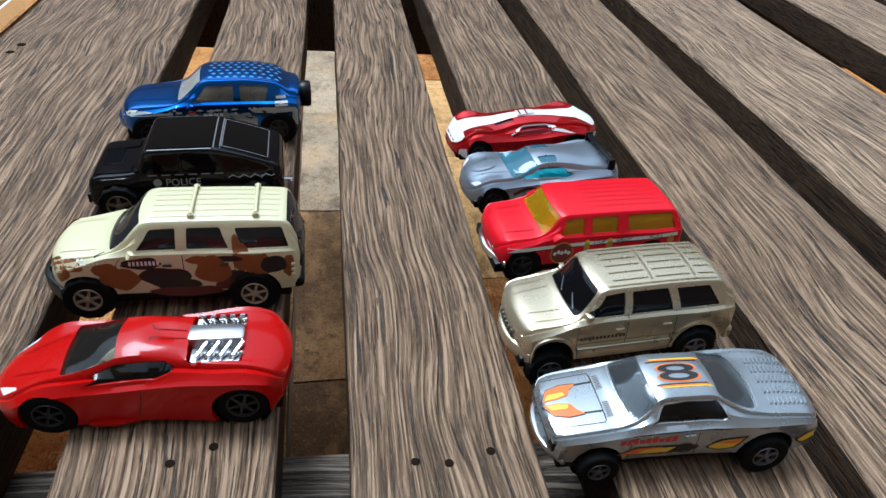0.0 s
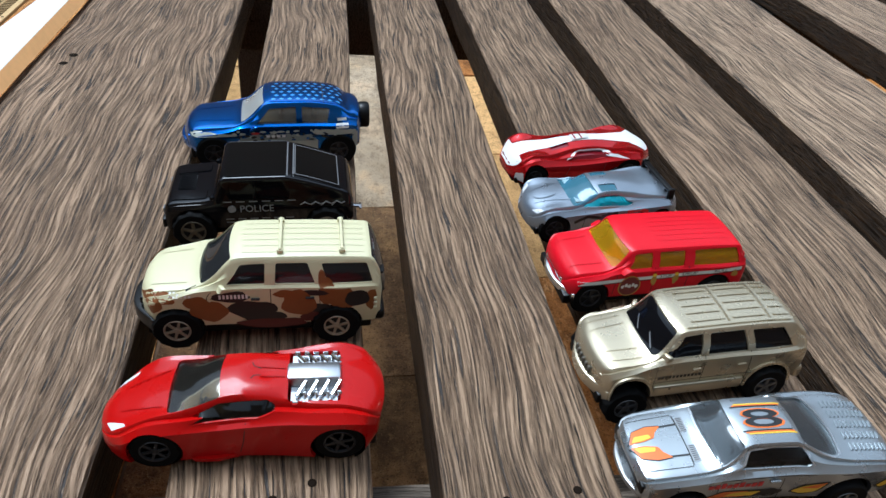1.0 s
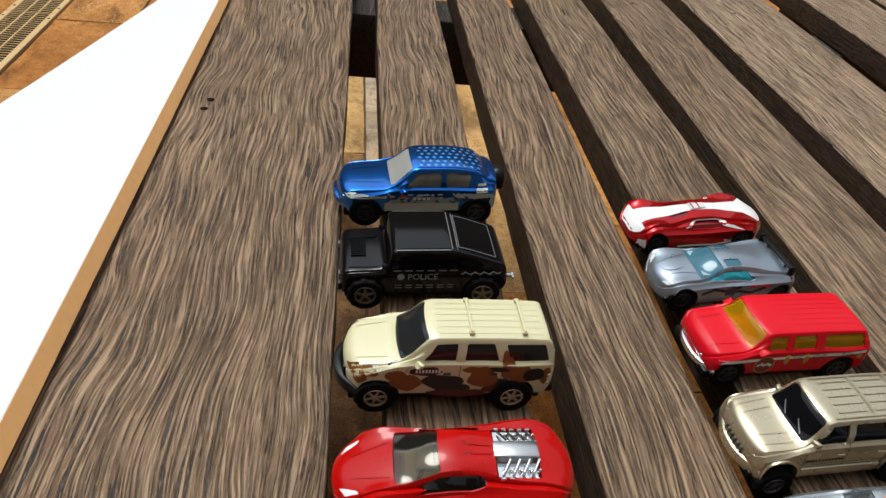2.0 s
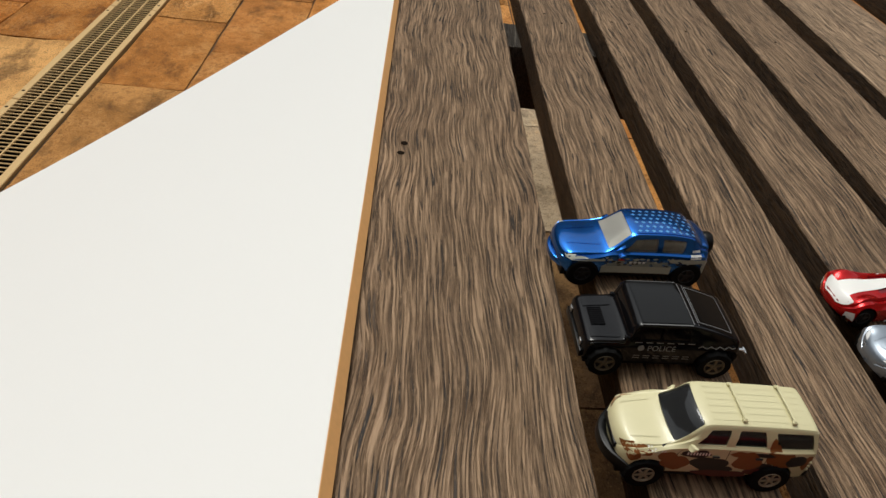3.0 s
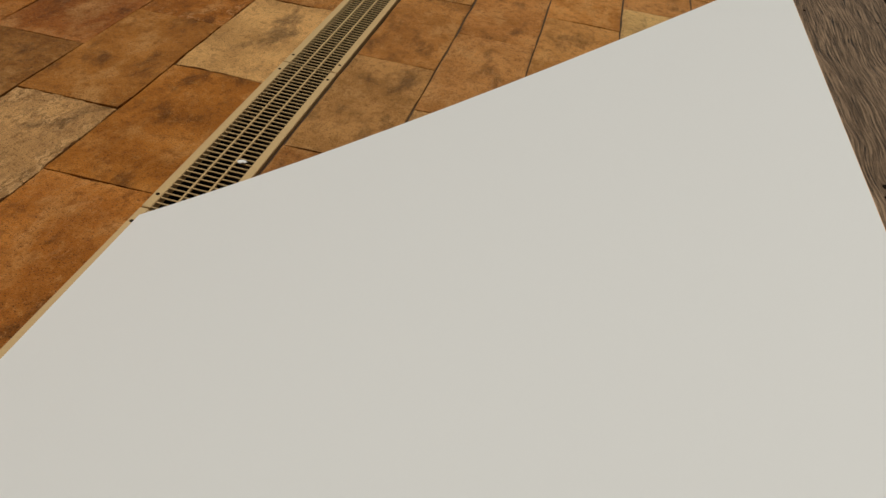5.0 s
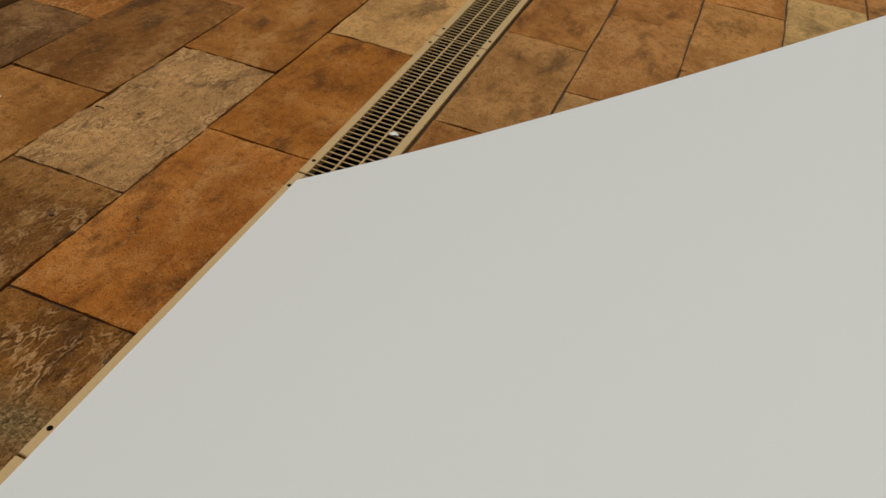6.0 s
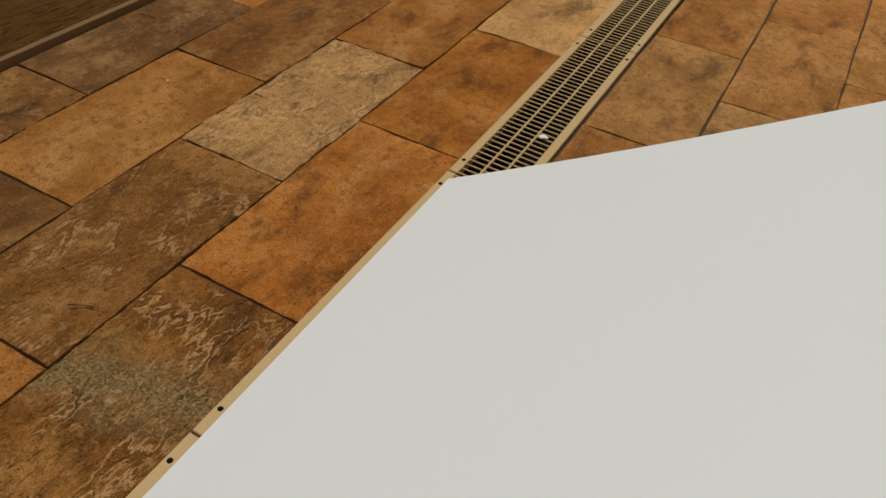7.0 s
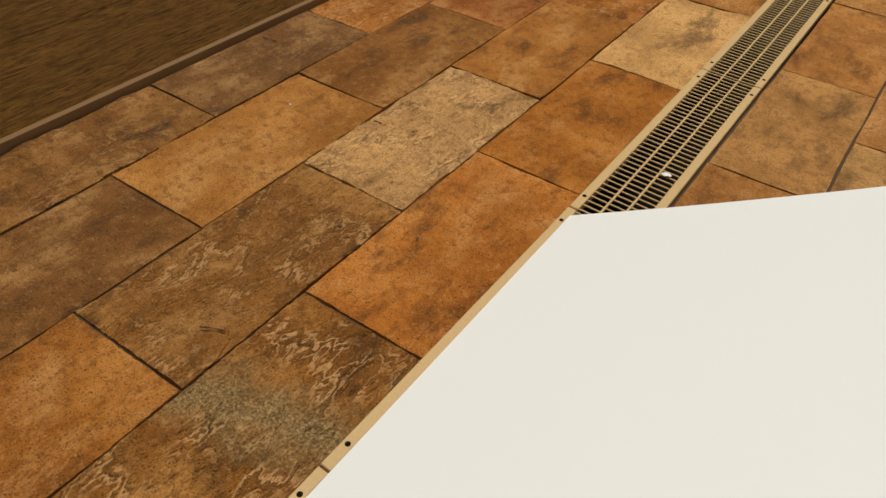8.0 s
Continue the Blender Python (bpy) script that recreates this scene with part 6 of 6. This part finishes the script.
def grey_coupe():
    p = paint("blue-grey metallic", (0.27, 0.31, 0.36), 0.26, 0.7, 0.5, 0.3)
    rows = [(-10.8, 4.4, 6.6, 7.8, 6.5, 4.6), (-10.2, 3.8, 7.4, 9.0, 9.4, 7.2), (-8.8, 3.4, 8.6, 10.4, 11.6, 9.2), (-5.5, 3.2, 9.9, 11.9, 13.7, 11.0), (0, 3.2, 11.2, 13.2, 14.4, 11.4), (7, 3.2, 11.4, 13.8, 14.0, 11.0), (9, 3.2, 11.4, 14.0, 13.8, 10.4), (19.5, 3.2, 11.8, 17.4, 13.6, 8.6), (25, 3.2, 12.0, 17.8, 13.8, 8.4), (33, 3.2, 12.6, 17.2, 14.4, 8.8), (42, 3.4, 13.2, 16.0, 14.8, 10.4), (50, 4.0, 13.6, 15.4, 14.6, 11.6), (55, 5.4, 12.8, 14.4, 13.8, 11.2), (56.5, 7.4, 11.4, 12.8, 12.4, 10.2)]
    sh = Shape(rows, corner=2.2, crown=0.9, flares=((0, 7, 0.5), (46.6, 8, 0.6)), lumps=((-1, 11.6, 7, 2.8, 1.0), (45, 12.4, 8, 2.8, 0.8)))
    c = Car("blue-grey metallic toy coupe with turquoise windows and a black rear wing", (0.1562, 0.2972), 4.5, p, sh, 46.6, 12.6, 2.4)
    lining = plain("pale teal plastic", (0.30, 0.42, 0.46), 0.4)
    ws = rounded([(7.6, -10.4), (18.6, -8.1), (18.6, 8.1), (7.6, 10.4)], 1.0)
    roofs = [rounded([(20.6, s * 3.4), (28.4, s * 3.4), (28.4, s * 7.2), (20.6, s * 7.2)], 0.5) for s in (-1, 1)]
    lens = rounded([(12.4, 13.2), (19.6, 15.9), (28.0, 16.0), (34.4, 14.3), (32.0, 13.2)], 1.0)
    c.body([lens], [(ws, 11.0)] + [(q, 14.0) for q in roofs], [(0, 5.4, 6.8), (46.6, 5.6, 7.0)], glass=glazing("turquoise glazing", (0.16, 0.42, 0.56), 0.4), glass_label="turquoise tinted window", side_glass=glazing("bright turquoise glazing", (0.05, 0.54, 0.66), 0.45), cabin=(9.0, 35.0, 9.0, lining))
    c.furnish(lining, 9.4, (21.0,), 9.1, 7.4, 4.4)
    c.chassis(-8, 52, 2.4, 5.4, 11.6)
    c.wheels(5.6, 5.8, 11.20, 4.6, 0.62, 6, RIMDARK, "black spoked rim")
    wing = bmesh.new()
    box(wing, 49.4, 53.0, -11.6, 11.6, 17.4, 18.6, 0.5, 3)
    for s in (-1, 1):
        box(wing, 49.0, 53.6, s * 11.8 - 0.7, s * 11.8 + 0.7, 14.6, 19.2, 0.6, 3)
        box(wing, 50.6, 52.4, s * 7 - 0.6, s * 7 + 0.6, 13.6, 18.0, 0.3, 1)
    c.add("rear_wing", wing, BLACKP, "black rear wing")
    for i, (pts, m) in enumerate((([(8, 8.5), (14, 10.5), (20, 9.4), (27, 11.4)], INK), ([(20, 7.4), (26, 9.4), (32, 8.6), (38, 11.6)], INK), ([(31, 11.6), (36, 12.6), (40, 11.8)], INKRED))):
        c.flank("side_graphic", ribbon(pts, 1.3), m, "dark swirling side print", (-1,), 0.05 + i * 0.02)
    c.flank("side_graphic", blob(23, 9.4, 3.4, 1.8, 5, 16, 0.7), plain("dark grey print", (0.05, 0.05, 0.07), 0.45), "dark swirling side print", (-1,), 0.11)
    for s in (-1, 1):
        c.top("headlight", rounded([(-9.2, s * 6.0), (-5.5, s * 8.6), (-5.0, s * 10.6), (-8.2, s * 9.4)], 0.6), HEADLIGHT, "clear headlight")
        c.top("hood_crease", ribbon([(-7, s * 4.0), (8, s * 6.4)], 0.4), p, lift=0.25)
    c.top("hood_bulge", blob(-1.0, 0, 5.0, 3.2, 1, 20, 0.0), p, lift=0.3)
    c.seams([[(12.0, 4.6), (13.0, 12.0)], [(35.5, 5.0), (36.0, 13.0)]], GAP)
    c.add("front_bumper", box(bmesh.new(), -9.6, -6.8, -9.0, 9.0, 2.6, 4.6, 0.7, 2), BLACKP, "black front lip")
    c.shorten(0.88, 0.9, 1.8)
    return c.bow((-10.8, -3, 0, 3.2), (3, 24, 12.0, 3.0), (50, 42, 0, -2.0)).slim(0.95, 0.96)


def red_white_racer():
    p = paint("candy red", (0.46, 0.002, 0.004), 0.14, 0.6, 0.35, 0.0, 0.3)
    wpaint = paint("white enamel", (0.78, 0.77, 0.74), 0.3, 0.0, 0.4)
    rows = [(-10.8, 4.2, 6.0, 7.0, 6.4, 4.4), (-10.2, 3.6, 6.6, 7.8, 9.2, 7.0), (-8.8, 3.2, 7.4, 9.0, 11.8, 9.2), (-6, 2.8, 9.0, 11.0, 13.8, 11.0), (0, 2.8, 10.6, 12.6, 14.0, 10.6), (8, 2.8, 10.0, 13.2, 13.0, 9.0), (18, 2.8, 9.8, 14.8, 12.6, 7.6), (27, 2.8, 10.2, 15.4, 12.8, 7.6), (37, 2.8, 11.4, 14.8, 13.8, 9.0), (45, 3.0, 12.0, 14.2, 14.2, 11.2), (51, 4.0, 11.6, 13.4, 13.2, 11.0), (54.6, 6.0, 10.8, 12.2, 11.4, 9.4), (56.6, 7.6, 10.0, 11.2, 9.0, 7.4)]
    sh = Shape(rows, corner=1.8, crown=0.8, flares=((0, 7, 0.5), (43.7, 8, 0.6)), lumps=((0, 10.2, 7, 2.8, 1.7), (43, 10.8, 8, 2.8, 1.5)))
    c = Car("candy red toy racer with broad white stripes", (0.1525, 0.3341), 4.5, p, sh, 43.7, 12.4, 2.2)
    sides = [rounded([(15.0, 11.0), (21.0, 13.4), (31.0, 13.8), (36.0, 12.6), (28.0, 11.2)], 0.8)]
    ruby = plain("ruby glazing", (0.16, 0.006, 0.012), 0.05)
    c.body(sides, [(rounded([(9.0, -5.8), (17.5, -5.2), (17.5, 5.2), (9.0, 5.8)], 0.9), 12.4)], [(0, 5.2, 6.4), (43.7, 5.4, 6.8)], glass=ruby, glass_label="ruby tinted window")
    c.chassis(-8, 51, 2.2, 5.0, 11.2)
    c.wheels(5.4, 5.8, 11.00, 4.4, 0.62, 6, RIMDARK, "black spoked rim")
    c.top("white_nose", rounded([(-10.5, -4.6), (-9.6, -7.4), (-8.0, -9.2), (-6.0, -9.6), (-5.2, -4.4), (-5.2, 4.4), (-6.0, 9.6), (-8.0, 9.2), (-9.6, 7.4), (-10.5, 4.6)], 0.6), wpaint, "white nose cap", 0.07)
    c.top("white_stripe", [(-5.8, -5.0), (8.0, -3.6), (20.0, -2.4), (34.0, -2.6), (47.0, -4.6), (47.0, 4.6), (34.0, 2.6), (20.0, 2.4), (8.0, 3.6), (-5.8, 5.0)], wpaint, "broad white stripe", 0.09)
    c.top("white_tail", rounded([(46.4, -4.4), (51.5, -8.6), (54.4, -8.4), (56.2, -5.6), (56.2, 5.6), (54.4, 8.4), (51.5, 8.6), (46.4, 4.4)], 0.8), wpaint, "white tail cap", 0.07)
    for s in (-1, 1):
        c.flank("white_swoosh", ribbon([(15.0, 11.6), (21.0, 13.9), (31.0, 14.2), (40.0, 12.8)], 0.5), wpaint, "white window trim", (s,), 0.1)
        c.flank("white_swoosh", [(32.0, 13.6), (34.0, 12.8), (43.0, 12.4), (38.0, 13.6)], wpaint, "white window trim", (s,), 0.08)
        c.flank("white_swoosh", ribbon([(12, 3.6), (30, 4.0), (38, 6.4)], 0.9), wpaint, "white sill line", (s,), 0.08)
        c.flank("white_nose", rounded([(-10.0, 4.2), (-9.8, 7.0), (-7.4, 8.2), (-6.8, 4.0)], 0.4), wpaint, "white nose panel", (s,), 0.08)
        c.flank("white_tail", rounded([(49.5, 5.0), (52.0, 10.8), (57.2, 9.8), (56.8, 7.6)], 0.5), wpaint, "white tail panel", (s,), 0.08)
    c.top("roof_intake", rounded([(20, -2.4), (28, -1.8), (28, 1.8), (20, 2.4)], 0.6), plain("pale intake", (0.62, 0.6, 0.57), 0.3), "pale roof intake", 0.6)
    for x in (21.5, 24.5):
        c.top("roof_slot", ribbon([(x, -2.0), (x, 2.0)], 0.7), p, lift=0.66)
    c.seams([[(14, 4.0), (17, 10.4)], [(31, 4.2), (33, 11.8)]], GAP)
    c.add("front_lip", box(bmesh.new(), -9.8, -7.0, -8.4, 8.4, 1.8, 3.4, 0.6, 2), BLACKP, "black front lip")
    c.flank("chrome_vent", rounded([(34.0, 7.0), (37.4, 9.0), (38.0, 7.4), (35.6, 5.8)], 0.4), CHROME, "small chrome side vent", lift=0.1)
    c.shorten(0.93, 1.0, 3.6)
    return c.bow((-11, -3, 0, 3.0), (4, 22, 11.5, 2.4), (54, 44, 0, -3.2))


for build in (red_supercar, cream_suv, black_truck, blue_suv, silver_coupe, gold_suv, red_suburban, grey_coupe, red_white_racer):
    build()
